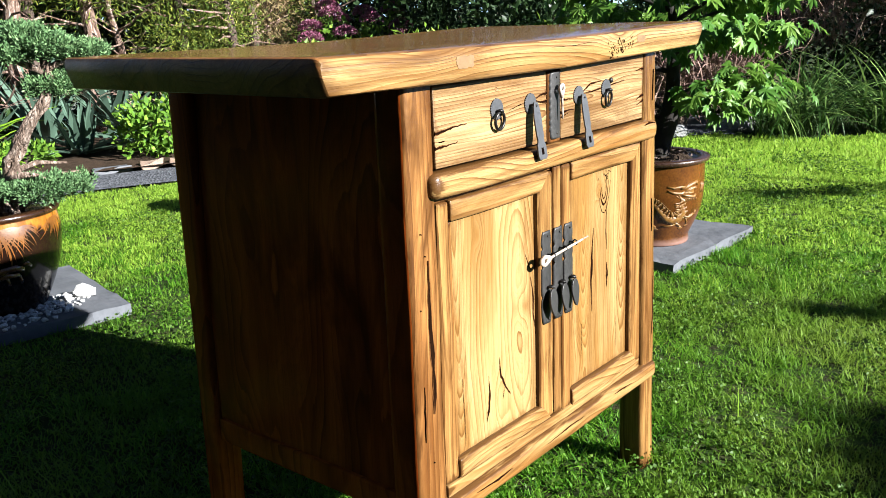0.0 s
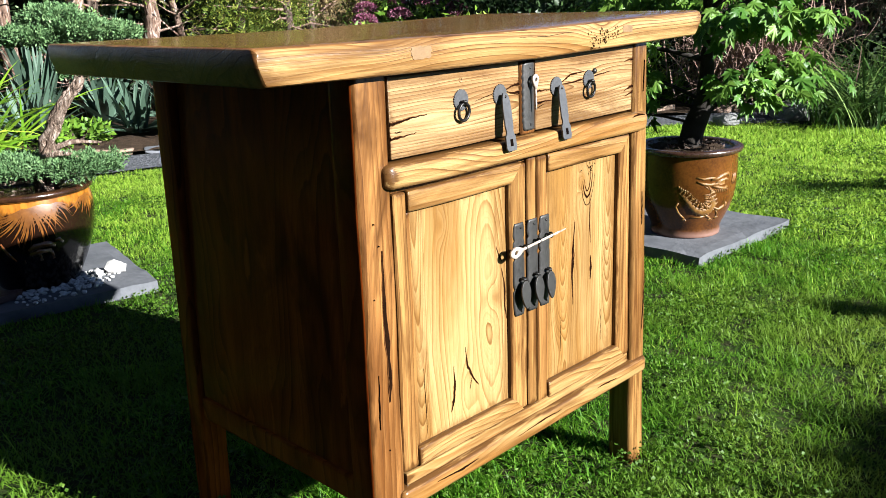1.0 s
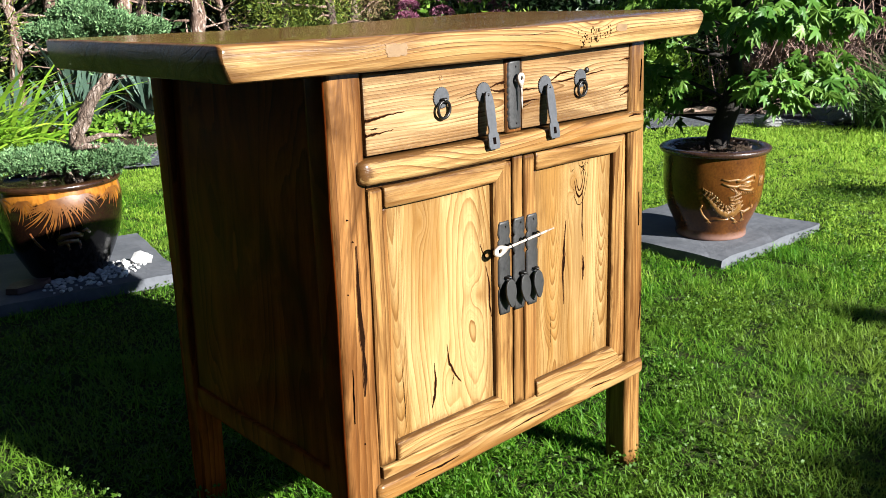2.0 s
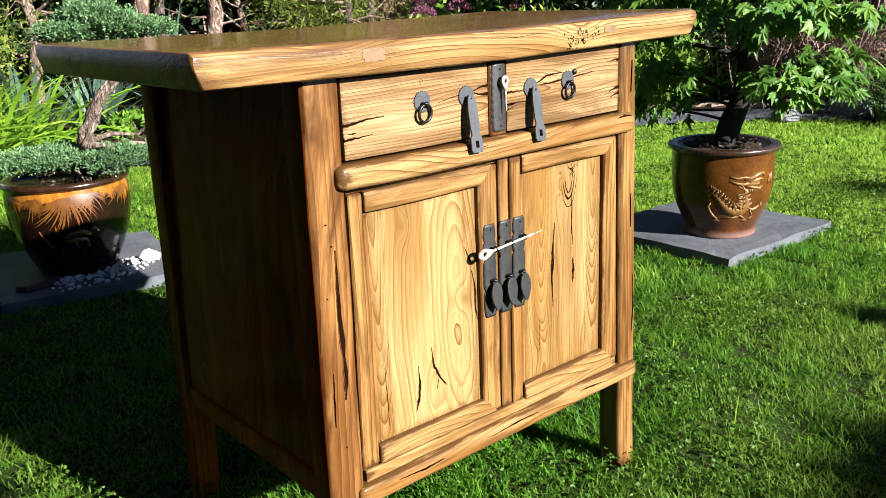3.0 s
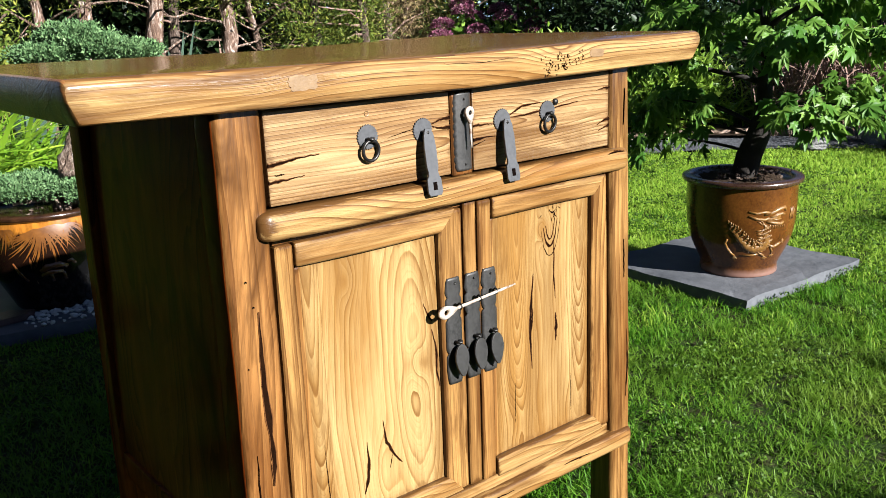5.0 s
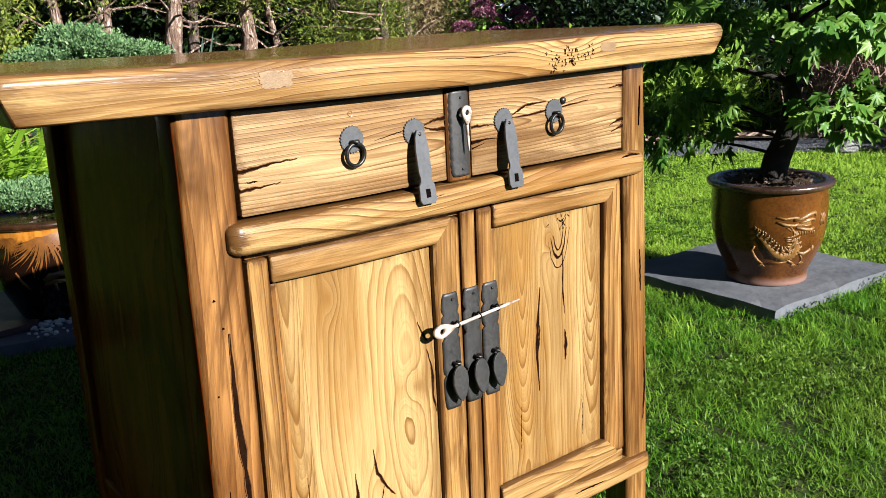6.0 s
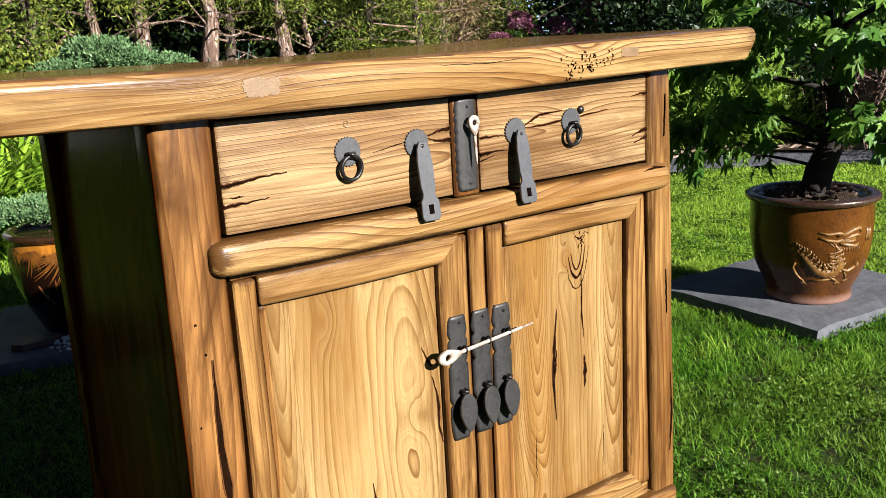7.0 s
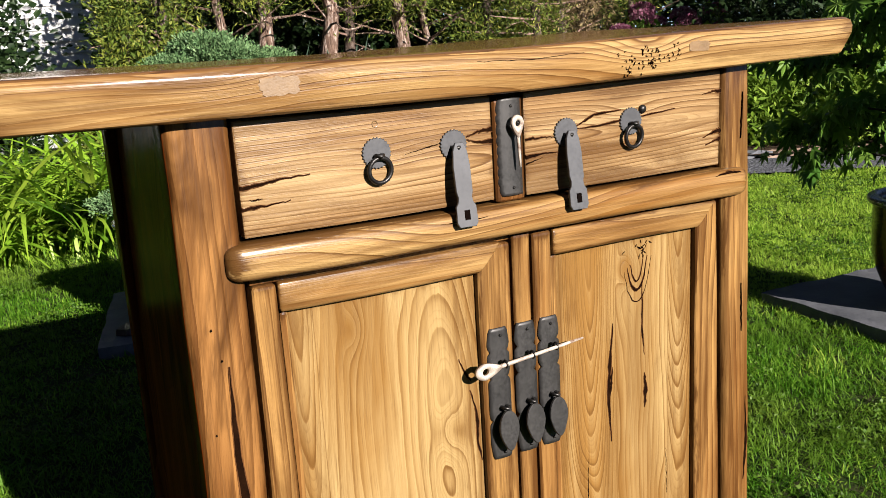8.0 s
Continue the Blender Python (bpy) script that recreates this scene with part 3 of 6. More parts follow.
def blob_outline(cx, cz, w, h, seed, n=16, ragged=0.14):
    r = random.Random(seed)
    pts = []
    for k in range(n):
        a = 2 * math.pi * k / n
        c, s = math.cos(a), math.sin(a)
        q = (abs(c) ** 4 + abs(s) ** 4) ** -0.25 * r.uniform(1 - ragged, 1 + ragged * 0.4)
        pts.append((cx + q * c * w / 2, cz + q * s * h / 2))
    return pts


def sliver(points, widths):
    """The outline of a crack along points."""
    left, right = [], []
    for i, (x, z) in enumerate(points):
        a, b = points[max(i - 1, 0)], points[min(i + 1, len(points) - 1)]
        dx, dz = b[0] - a[0], b[1] - a[1]
        q = math.hypot(dx, dz)
        left.append((x - dz / q * widths[i], z + dx / q * widths[i]))
        right.append((x + dz / q * widths[i], z - dx / q * widths[i]))
    return left + right[::-1]


def crack(parent, y, points, width, proud=0.0004, mouth=0):
    """A dark split in the wood, widest at its middle or at the end that opens on an edge (mouth 1: its first point, -1: its last)."""
    n = 15
    dense = []
    for k in range(n):
        t = k / (n - 1) * (len(points) - 1)
        i = min(int(t), len(points) - 2)
        (ax, az), (bx, bz) = points[i], points[i + 1]
        j = 0.0012 * noise.noise(Vector((ax * 90 + k * 0.9, az * 90, y))) + 0.0005 * noise.noise(Vector((k * 2.3, ax * 50, az * 50)))
        dense.append((ax + (bx - ax) * (t - i) + j, az + (bz - az) * (t - i) + j))
    ws = [width * (0.12 + 0.88 * math.sin(math.pi * min(1, (k + 0.3) / n)) ** 1.3) * (0.75 + 0.6 * noise.noise(Vector((k * 0.8, ax * 40, az * 40)))) for k in range(n)]
    if mouth:
        ws = [width * 1.25 * (0.1 + 0.9 * (1 - (k if mouth > 0 else n - 1 - k) / (n - 1)) ** 1.5) * (0.85 + 0.5 * noise.noise(Vector((k * 0.8, ax * 40, az * 40)))) for k in range(n)]
    if width > 0.00115:
        edge = [w * 1.25 + 0.0004 + 0.0006 * noise.noise(Vector((k * 0.9, az * 60, ax * 60))) for k, w in enumerate(ws)]
        part("crack_edge", outline(sliver(dense, edge), y - proud * 0.6, y + 0.001, 0), stain_brown, parent)
    return part("crack", outline(sliver(dense, ws), y - proud, y + 0.001, 0), crack_dark, parent)


part("patch", outline(blob_outline(-0.267, 0.937, 0.043, 0.019, 3, 26, 0.2), -0.0311, -0.027, 0), patch_wood, tabletop, "pale wood filler patch")
part("patch", outline(blob_outline(0.262, 0.943, 0.034, 0.013, 8, 22, 0.12), -0.0311, -0.027, 0), patch_wood, tabletop, "pale wood filler patch")
rr = random.Random(5)
for k in range(70):
    x = rr.choice((0.15, 0.168, 0.182, 0.2, 0.222)) + rr.gauss(0, 0.009)
    z = 0.9325 + (x - 0.18) * 0.09 + max(-0.015, min(0.013, rr.gauss(0, 0.0075)))
    a = rr.uniform(-3.1, 3.1)
    ln = rr.uniform(0.001, 0.0036)
    crack(tabletop, -0.0309, [(x, z), (x + ln * math.cos(a), z + ln * math.sin(a)), (x + ln * math.cos(a) + ln * math.cos(a + 1.5), z + ln * math.sin(a) + ln * math.sin(a + 1.5))], rr.uniform(0.00025, 0.0008))
for pts, w in (([(-0.05, 0.945), (0.02, 0.943), (0.09, 0.946)], 0.0004),):
    crack(tabletop, -0.0309, pts, w)

# posts: four, slightly splayed, fronts rounded
for sx in (-1, 1):
    for y0, y1 in ((-0.008, 0.052), (0.49, 0.553)):
        wide, top_x, foot_x = (0.064, -0.3475, -0.3565) if sx < 0 else (0.048, 0.347, 0.3685)
        bm = box(-wide / 2, wide / 2, y0, y1, 0.0, 0.925, 0.011, 12, 0, 3)
        for v in bm.verts:
            low = 1 - v.co.z / 0.9
            if y0 > 0.2:  # the back legs taper and stand a little further out behind
                v.co.x = v.co.x * (1 - 0.22 * low) + top_x + (foot_x - top_x) * low
                v.co.y = 0.5215 + (v.co.y - 0.5215) * (1 - 0.2 * low) + 0.03 * low
            else:
                v.co.x = v.co.x * (1 + 0.08 * low * (sx > 0)) + top_x + (foot_x - top_x) * low
                v.co.y -= 0.002 * low
        hew(bm, 0.0022, 8)
        # back legs get the side elm, toned dark for their shade
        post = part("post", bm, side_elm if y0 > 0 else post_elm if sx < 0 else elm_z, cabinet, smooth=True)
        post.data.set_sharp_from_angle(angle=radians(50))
        if y0 < 0:  # the flanks take the side elm too, its shade put into the colour
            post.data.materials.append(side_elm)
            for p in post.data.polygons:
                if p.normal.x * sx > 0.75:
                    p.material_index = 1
        if y0 < 0:
            if sx < 0:
                for pts, w in (([(-0.345, 0.66), (-0.347, 0.57), (-0.343, 0.46), (-0.346, 0.42)], 0.0042), ([(-0.366, 0.47), (-0.369, 0.38)], 0.0008)):
                    crack(post, -0.0095, pts, w, 0.0012)
            else:
                for pts, w in (([(0.371, 0.45), (0.374, 0.38), (0.371, 0.32)], 0.003), ([(0.356, 0.88), (0.354, 0.82)], 0.001), ([(0.36, 0.62), (0.362, 0.55)], 0.001)):
                    crack(post, -0.0095, pts, w, 0.0012)

for x, z in ((-0.358, 0.702), (-0.351, 0.668), (-0.366, 0.59), (-0.352, 0.34)):  # old worm holes, drawn as raised black dots in place of shaded pits
    part("worm_hole", outline([(x + 0.0009 * math.cos(a), z + 0.001 * math.sin(a)) for a in (0, 1, 2, 3, 4, 5)], -0.0112, -0.008, 0), hole_black, cabinet)

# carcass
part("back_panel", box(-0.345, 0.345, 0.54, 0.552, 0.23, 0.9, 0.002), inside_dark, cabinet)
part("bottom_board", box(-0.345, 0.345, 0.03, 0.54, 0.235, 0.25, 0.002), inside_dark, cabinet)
# a dark sheet added behind the fronts so their gaps look shaded
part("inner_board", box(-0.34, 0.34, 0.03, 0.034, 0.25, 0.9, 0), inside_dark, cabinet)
for sx in (-1, 1):
    bm = box(-0.007, 0.007, 0.045, 0.508, 0.25, 0.9, 0.002)
    for v in bm.verts:
        v.co.x += sx * (0.357 + 0.016 * (1 - v.co.z / 0.9))
    side = part("side_panel", bm, side_elm, cabinet, "lacquered side panel, toned dark for its shade")
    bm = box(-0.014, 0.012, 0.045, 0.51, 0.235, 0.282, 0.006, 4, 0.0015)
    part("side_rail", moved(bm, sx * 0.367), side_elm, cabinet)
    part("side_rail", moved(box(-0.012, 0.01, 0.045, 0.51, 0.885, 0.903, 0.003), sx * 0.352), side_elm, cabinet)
# set back and dark, so the slit under the top looks shaded
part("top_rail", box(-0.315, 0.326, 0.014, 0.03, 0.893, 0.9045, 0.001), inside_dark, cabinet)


def half_round(x0, x1, z0, z1, proud, y_back, bulge=0.012, steps=26, phase=0.0, blunt=0.75):
    """A fat rounded moulding along x with blunt, rounded ends."""
    bm = bmesh.new()
    rows = []
    ends = [bulge * (1 - math.cos(math.pi / 2 * k / 7)) for k in range(7)]
    spots = [x0 + e for e in ends] + [x0 + bulge + (x1 - x0 - 2 * bulge) * k / steps for k in range(steps + 1)] + [x1 - e for e in ends[::-1]]
    for x in spots:
        e = min(x - x0, x1 - x)
        g = math.sqrt(max(0.0, 1 - max(0.0, 1 - e / bulge) ** 2)) * (1 - blunt) + blunt if e < bulge else 1.0
        g *= 1 + 0.05 * noise.noise(Vector((x * 7, phase, z0)))
        zc, h = (z0 + z1) / 2 + 0.002 * noise.noise(Vector((x * 4, phase + 3, 1))), (z1 - z0) / 2 * g
        row = [bm.verts.new((x, y_back, zc + h)), bm.verts.new((x, y_back, zc - h))]
        for j in range(11):
            a = math.pi * (j / 10) - math.pi / 2
            row.append(bm.verts.new((x, -(abs(math.cos(a)) ** 0.3) * proud * g * (1 + 0.04 * noise.noise(Vector((x * 11, j * 0.7, phase)))), zc + math.copysign(abs(math.sin(a)) ** 0.85, a) * h)))
        rows.append(row)
    for a, b in zip(rows, rows[1:]):
        m = len(a)
        for j in range(m):
            bm.faces.new((a[j], a[(j + 1) % m], b[(j + 1) % m], b[j]))
    bm.faces.new(rows[0][::-1])
    bm.faces.new(rows[-1])
    return bm


middle_rail = part("middle_rail", half_round(-0.336, 0.361, 0.7455, 0.783, 0.022, 0.03, 0.016, blunt=0.5), elm_x, cabinet, "fat half-round rail between drawers and doors", True)
for pts, w in (([(-0.1, 0.7735), (-0.07, 0.772), (-0.04, 0.7745)], 0.0009), ([(-0.075, 0.771), (-0.066, 0.767)], 0.0007), ([(0.3, 0.776), (0.325, 0.779), (0.345, 0.777)], 0.0016), ([(0.29, 0.77), (0.33, 0.772)], 0.0008)):
    crack(middle_rail, -0.0185, pts, w, 0.003)
apron = part("apron_rail", half_round(-0.336, 0.385, 0.222, 0.258, 0.018, 0.03, 0.012, phase=7, blunt=0.6), elm_x, cabinet, "worn half-round bottom rail", True)
for pts, w in (([(-0.26, 0.246), (-0.2, 0.243), (-0.16, 0.245)], 0.002), ([(-0.05, 0.243), (0.03, 0.247), (0.08, 0.246)], 0.0016), ([(0.2, 0.247), (0.27, 0.245)], 0.0012)):
    crack(apron, -0.0155, pts, w, 0.003)
part("fillet", box(-0.312, 0.323, 0.003, 0.03, 0.7365, 0.749, 0.002), post_elm, cabinet)
part("sill", box(-0.315, 0.328, -0.004, 0.03, 0.2575, 0.2785, 0.003, 8, 0.0012), elm_x, cabinet)

# drawers
DISC = 26


def serrated(cx, cz, r):
    return [(cx + r * (1 + 0.045 * (-1) ** k) * math.cos(math.pi * k / DISC), cz + r * (1 + 0.045 * (-1) ** k) * math.sin(math.pi * k / DISC)) for k in range(2 * DISC)]


def staple(parent, x, z, y=0.0):
    """The bent iron loop that a ring or a tab hangs from."""
    pts = [(x - 0.0035, y, z), (x - 0.0035, y - 0.008, z + 0.001), (x, y - 0.0125, z + 0.0005), (x + 0.0035, y - 0.008, z + 0.001), (x + 0.0035, y, z)]
    part("staple", tube(pts, [0.0024] * 5, 6), iron_dark, parent, smooth=True)


def drawer(x0, x1, wood, ring_at, tab_at, cracks):
    bm = box(x0, x1, -0.005, 0.024, 0.7875, 0.902, 0.002, 6, 0.0008)
    for v in bm.verts:  # the front fills the gap below the lifted top
        if v.co.z > 0.88:
            v.co.z += 0.0035 + 0.0075 * max(0.0, v.co.x) / 0.54
    ob = part("drawer", bm, wood, cabinet, "honey elm drawer front with dark splits")
    y = -0.0054
    for pts, w in cracks:
        mouth = 1 if abs(pts[0][0] - x0) < 0.003 else -1 if abs(pts[-1][0] - x1) < 0.003 else 0
        crack(ob, y, pts, w, 0.0008, mouth)
    for cx, cz in (ring_at, tab_at):
        part("rosette", outline(serrated(cx, cz, 0.0162), y - 0.0022, y + 0.001, 0.0005), iron_grey, ob, "toothed black iron disc")
        staple(ob, cx + 0.001, cz - 0.003, y)
    cx, cz = ring_at
    part("ring_pull", moved(ring(0.0134, 0.0025), cx + 0.001, y - 0.0062, cz - 0.018, 4, 0, 6), iron_dark, ob, "black iron ring", True)
    cx, cz = tab_at
    pts = [(-0.005, 0.006), (0.005, 0.006), (0.009, -0.003), (0.0108, -0.02), (0.0104, -0.048), (0.0088, -0.054), (0.0095, -0.059), (0.0128, -0.064), (0.0134, -0.082), (0.0105, -0.087),
           (-0.0105, -0.087), (-0.0134, -0.082), (-0.0128, -0.064), (-0.0095, -0.059), (-0.0088, -0.054), (-0.0104, -0.048), (-0.0108, -0.02), (-0.009, -0.003)]
    bm = outline(pts, -0.0014, 0.0014, 0.0005)
    tab = part("hasp", moved(bm, cx + 0.002, y - 0.0105, cz - 0.0035, -9.5, 1.5, 3), iron_grey, ob, "long black iron hasp tab")
    # a black patch on the tab, in place of the slot's shaded depth
    slot = outline([(-0.0035, -0.079), (0.0035, -0.079), (0.0035, -0.068), (-0.0035, -0.068)], -0.0019, -0.0013, 0)
    part("slot", moved(slot, cx + 0.002, y - 0.0105, cz - 0.0035, -9.5, 1.5, 3), hole_black, ob)
    return ob


drawer(-0.3125, -0.0215, drawer_elm_a, (-0.1635, 0.858), (-0.0715, 0.857),
       [([(-0.3125, 0.839), (-0.295, 0.840), (-0.27, 0.8435), (-0.238, 0.845)], 0.0021), ([(-0.3125, 0.818), (-0.29, 0.8185), (-0.262, 0.8205)], 0.0018),
        ([(-0.055, 0.863), (-0.04, 0.868), (-0.0215, 0.8695)], 0.0022), ([(-0.055, 0.86), (-0.04, 0.8565), (-0.0215, 0.8555)], 0.0022), ([(-0.13, 0.853), (-0.1, 0.858), (-0.085, 0.86)], 0.0006),
        ([(-0.305, 0.826), (-0.29, 0.826)], 0.0009)])
drawer(0.0215, 0.3205, drawer_elm_b, (0.1745, 0.859), (0.0785, 0.8555),
       [([(0.023, 0.852), (0.045, 0.8525), (0.062, 0.852)], 0.0012), ([(0.092, 0.86), (0.12, 0.872), (0.16, 0.874)], 0.0013), ([(0.094, 0.858), (0.13, 0.8585), (0.2, 0.864), (0.245, 0.868)], 0.0012),
        ([(0.023, 0.832), (0.05, 0.834), (0.068, 0.833)], 0.0016), ([(0.023, 0.824), (0.045, 0.829)], 0.0008), ([(0.29, 0.881), (0.31, 0.884), (0.322, 0.884)], 0.002),
        ([(0.292, 0.826), (0.31, 0.832), (0.322, 0.8335)], 0.0028), ([(0.296, 0.816), (0.315, 0.821), (0.322, 0.823)], 0.0024)])
part("nail_head", moved(lathe([(0.0001, 0), (0.0055, 0.0), (0.0052, 0.0014), (0.0035, 0.0032), (0.0012, 0.004)], 14), 0.193, -0.006, 0.872, 90), iron_dark, cabinet, smooth=True)
part("nail_hole", moved(ring(0.0032, 0.0005, 14, 5), -0.1625, -0.0058, 0.8885), patch_wood, cabinet)


def wavy_plate(cx, z0, z1, half, waves, both=True, bite=0.0042):
    """A long iron plate with nicked, wavy edges."""
    n = 40
    def edge(k):
        t = k / n
        d = 0.0
        for c in waves:
            d = max(d, math.exp(-((t - c) / 0.018) ** 2))
        e = min(1.0, min(t, 1 - t) * n / 5)
        return half * (0.72 + 0.28 * math.sqrt(e)) - bite * d
    z = lambda k: z0 + (z1 - z0) * k / n
    right = [(cx + (edge(k) if both else half * 0.92), z(k)) for k in range(n + 1)]
    left = [(cx - edge(k), z(k)) for k in range(n, -1, -1)]
    return right + left


def nail(parent, x, y, z):
    part("nail", moved(lathe([(0.0001, 0), (0.0019, 0.0), (0.0015, 0.0011), (0.0005, 0.0014)], 8), x, y, z, 90), iron_dark, parent, smooth=True)


def plate_strips(cx, z0, z1, half, waves, rise, y, both=True):
    """The plate as a bowed sheet, built in strips across so that it can bend."""
    bm = bmesh.new()
    pts = wavy_plate(cx, z0, z1, half, waves, both, 0.0042 if both else 0.002)
    n = len(pts) // 2
    rows = []
    for k in range(n):
        (xr, z), (xl, _) = pts[k], pts[len(pts) - 1 - k]
        row = []
        for j in range(7):
            x = xl + (xr - xl) * j / 6
            yy = y - rise * (1 - ((x - cx) / half) ** 2)
            row.append((x, yy, z))
        rows.append(row)
    front = [[bm.verts.new(p) for p in r] for r in rows]
    back = [[bm.verts.new((p[0], p[1] + 0.0022, p[2])) for p in r] for r in rows]
    for a, b in zip(range(n - 1), range(1, n)):
        for j in range(6):
            bm.faces.new((front[a][j], front[a][j + 1], front[b][j + 1], front[b][j]))
            bm.faces.new((back[a][j + 1], back[a][j], back[b][j], back[b][j + 1]))
        bm.faces.new((front[a][0], front[b][0], back[b][0], back[a][0]))
        bm.faces.new((front[a][6], back[a][6], back[b][6], front[b][6]))
    for r in (0, n - 1):
        for j in range(6):
            bm.faces.new((front[r][j], back[r][j], back[r][j + 1], front[r][j + 1]))
    return bm


divider = part("drawer_divider", box(-0.02, 0.02, -0.007, 0.03, 0.7835, 0.9035, 0.006, 0, 0, 3), post_elm, cabinet)
part("lock_plate", plate_strips(0.0, 0.791, 0.902, 0.0168, [0.1, 0.2, 0.3, 0.42, 0.52, 0.63, 0.74, 0.85], 0.0035, -0.0072, False), iron, divider, "tall black iron lock plate", True)
nail(divider, 0.0015, -0.0108, 0.893)
nail(divider, 0.0015, -0.0108, 0.8)


def bone_key(head_w, head_l, rod_l, rod_r, hole):
    """A flat drop-shaped bone head with a hole, running out into a thin pin along +x."""
    bm = bmesh.new()
    n, rows = 24, []
    # the head is a flat ring round the hole
    for lift in (-1, 1):
        outer, inner = [], []
        for k in range(n):
            a = 2 * math.pi * k / n
            c, s = math.cos(a), math.sin(a)
            xr = head_l * 0.42 * c if c < 0 else head_l * 0.75 * c
            wr = head_w / 2 * s * (1 - 0.62 * max(0, c) ** 1.3)
            outer.append(bm.verts.new((xr, lift * 0.0022, wr)))
            inner.append(bm.verts.new((hole * c, lift * 0.0028, hole * s)))
        rows.append((outer, inner))
    (o0, i0), (o1, i1) = rows
    for k in range(n):
        j = (k + 1) % n
        bm.faces.new((o0[k], o0[j], i0[j], i0[k]))
        bm.faces.new((o1[j], o1[k], i1[k], i1[j]))
        bm.faces.new((o0[j], o0[k], o1[k], o1[j]))
        bm.faces.new((i0[k], i0[j], i1[j], i1[k]))
    tube([(head_l * 0.6, 0, 0), (head_l * 0.8, 0, 0), (rod_l * 0.8, 0, 0), (rod_l, 0, 0)], [rod_r, rod_r * 1.05, rod_r * 0.85, rod_r * 0.5], 8, bm)
    return bm


bm = bone_key(0.0155, 0.022, 0.05, 0.002, 0.0036)
part("lock_pin", moved(bm, 0.004, -0.019, 0.874, 0, 87, 0), bone, cabinet, "small carved bone pin hanging from the plate", True)
part("staple", tube([(0.004, -0.008, 0.8742), (0.004, -0.016, 0.8746), (0.005, -0.0205, 0.8738)], [0.0018, 0.0018, 0.0015], 6), iron_dark, divider, smooth=True)


# doors
def door(x0, x1, pl, pr, zt, zb, wood, cracks, swirl):
    """A framed door: two stiles, two fat rounded rails and a sunk panel."""
    # the hub is a dark backing whose colour gives the panel gaps their shade
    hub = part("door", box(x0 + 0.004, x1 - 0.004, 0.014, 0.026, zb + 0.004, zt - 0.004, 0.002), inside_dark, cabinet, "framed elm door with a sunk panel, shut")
    for a, b in ((x0, pl - 0.008), (pr, x1)):
        bm = box(a, b, -0.003, 0.022, zb, zt, 0.005, 10, 0.0011, 3)
        for v in bm.verts:  # the outer stiles follow the splay of the posts
            low = (zt - v.co.z) / (zt - zb)
            if a < -0.2 and v.co.x < (a + b) / 2:
                v.co.x -= 0.0075 * low
            if b > 0.2 and v.co.x > (a + b) / 2:
                v.co.x += 0.0125 * low
        part("stile", bm, elm_z, hub)
    for low, high, up, seed in ((zt - 0.032, zt + 0.0015, 1, x0), (zb - 0.0015, zb + 0.031, -1, x0 + 5)):
        bm = half_round(pl - 0.0075, pr + 0.002, low, high, 0.0068, 0.022, 0.003, 18, seed)
        for v in bm.verts:  # mitred into the stile at this end
            if v.co.x > pr - 0.001 and v.co.y < 0.01:
                v.co.x += 0.03 * ((v.co.z - low) if up > 0 else (high - v.co.z)) / (high - low)
        part("rail", bm, elm_x, hub, smooth=True)
    part("bead", box(pl - 0.0075, pl + 0.001, 0.001, 0.02, zb + 0.032, zt - 0.033, 0.003, 6, 0.0008), elm_z, hub)
    panel = part("panel", box(pl - 0.002, pr - 0.001, 0.006, 0.018, zb + 0.0295, zt - 0.0305, 0.001), wood, hub, "cathedral-grained elm panel")
    for pts, w in cracks:
        crack(panel, 0.006, pts, w)
    if swirl:
        r2 = random.Random(9)
        for k in range(18):
            x, z = 0.2 + r2.gauss(0, 0.012), 0.693 + r2.gauss(0, 0.008)
            a = r2.uniform(0, 6.3)
            crack(panel, 0.006, [(x, z), (x + 0.006 * math.cos(a), z + 0.006 * math.sin(a))], 0.0009)
        for w, low, k in ((0.0075, 0.65, 0.0012), (0.013, 0.638, 0.0021), (0.019, 0.622, 0.001)):  # bark pockets hang in loops below the knot
            loop = [(0.191 + 0.004 * u + w * (u if u < 0 else 1.1 * u), low + (0.686 - low) * abs(u) ** 2.6) for u in (-0.86, -0.8, -0.7, -0.55, -0.35, -0.15, 0.0, 0.2, 0.4, 0.6, 0.75, 0.88, 0.96)]
            crack(panel, 0.006, loop, k)
    return hub


door_l = door(-0.3115, -0.0035, -0.277, -0.048, 0.736, 0.281, panel_elm_a,
              [([(-0.075, 0.602), (-0.067, 0.582), (-0.06, 0.572)], 0.0014), ([(-0.062, 0.56), (-0.054, 0.525), (-0.055, 0.49), (-0.05, 0.465)], 0.0019),
               ([(-0.158, 0.445), (-0.155, 0.41), (-0.139, 0.38), (-0.128, 0.366)], 0.0022), ([(-0.188, 0.42), (-0.187, 0.385), (-0.19, 0.36), (-0.197, 0.34)], 0.0026),
               ([(-0.258, 0.44), (-0.256, 0.38), (-0.255, 0.325)], 0.0009), ([(-0.145, 0.385), (-0.15, 0.365)], 0.001)], False)
door_r = door(0.0275, 0.3205, 0.063, 0.284, 0.741, 0.276, panel_elm_b,
              [([(0.152, 0.6), (0.146, 0.545), (0.143, 0.5), (0.147, 0.435)], 0.003), ([(0.15, 0.54), (0.146, 0.5)], 0.0022), ([(0.2, 0.645), (0.2, 0.585), (0.203, 0.545)], 0.0014),
               ([(0.203, 0.52), (0.205, 0.497), (0.203, 0.47)], 0.0034), ([(0.108, 0.42), (0.107, 0.35)], 0.0008), ([(0.24, 0.4), (0.241, 0.33)], 0.0007)], True)
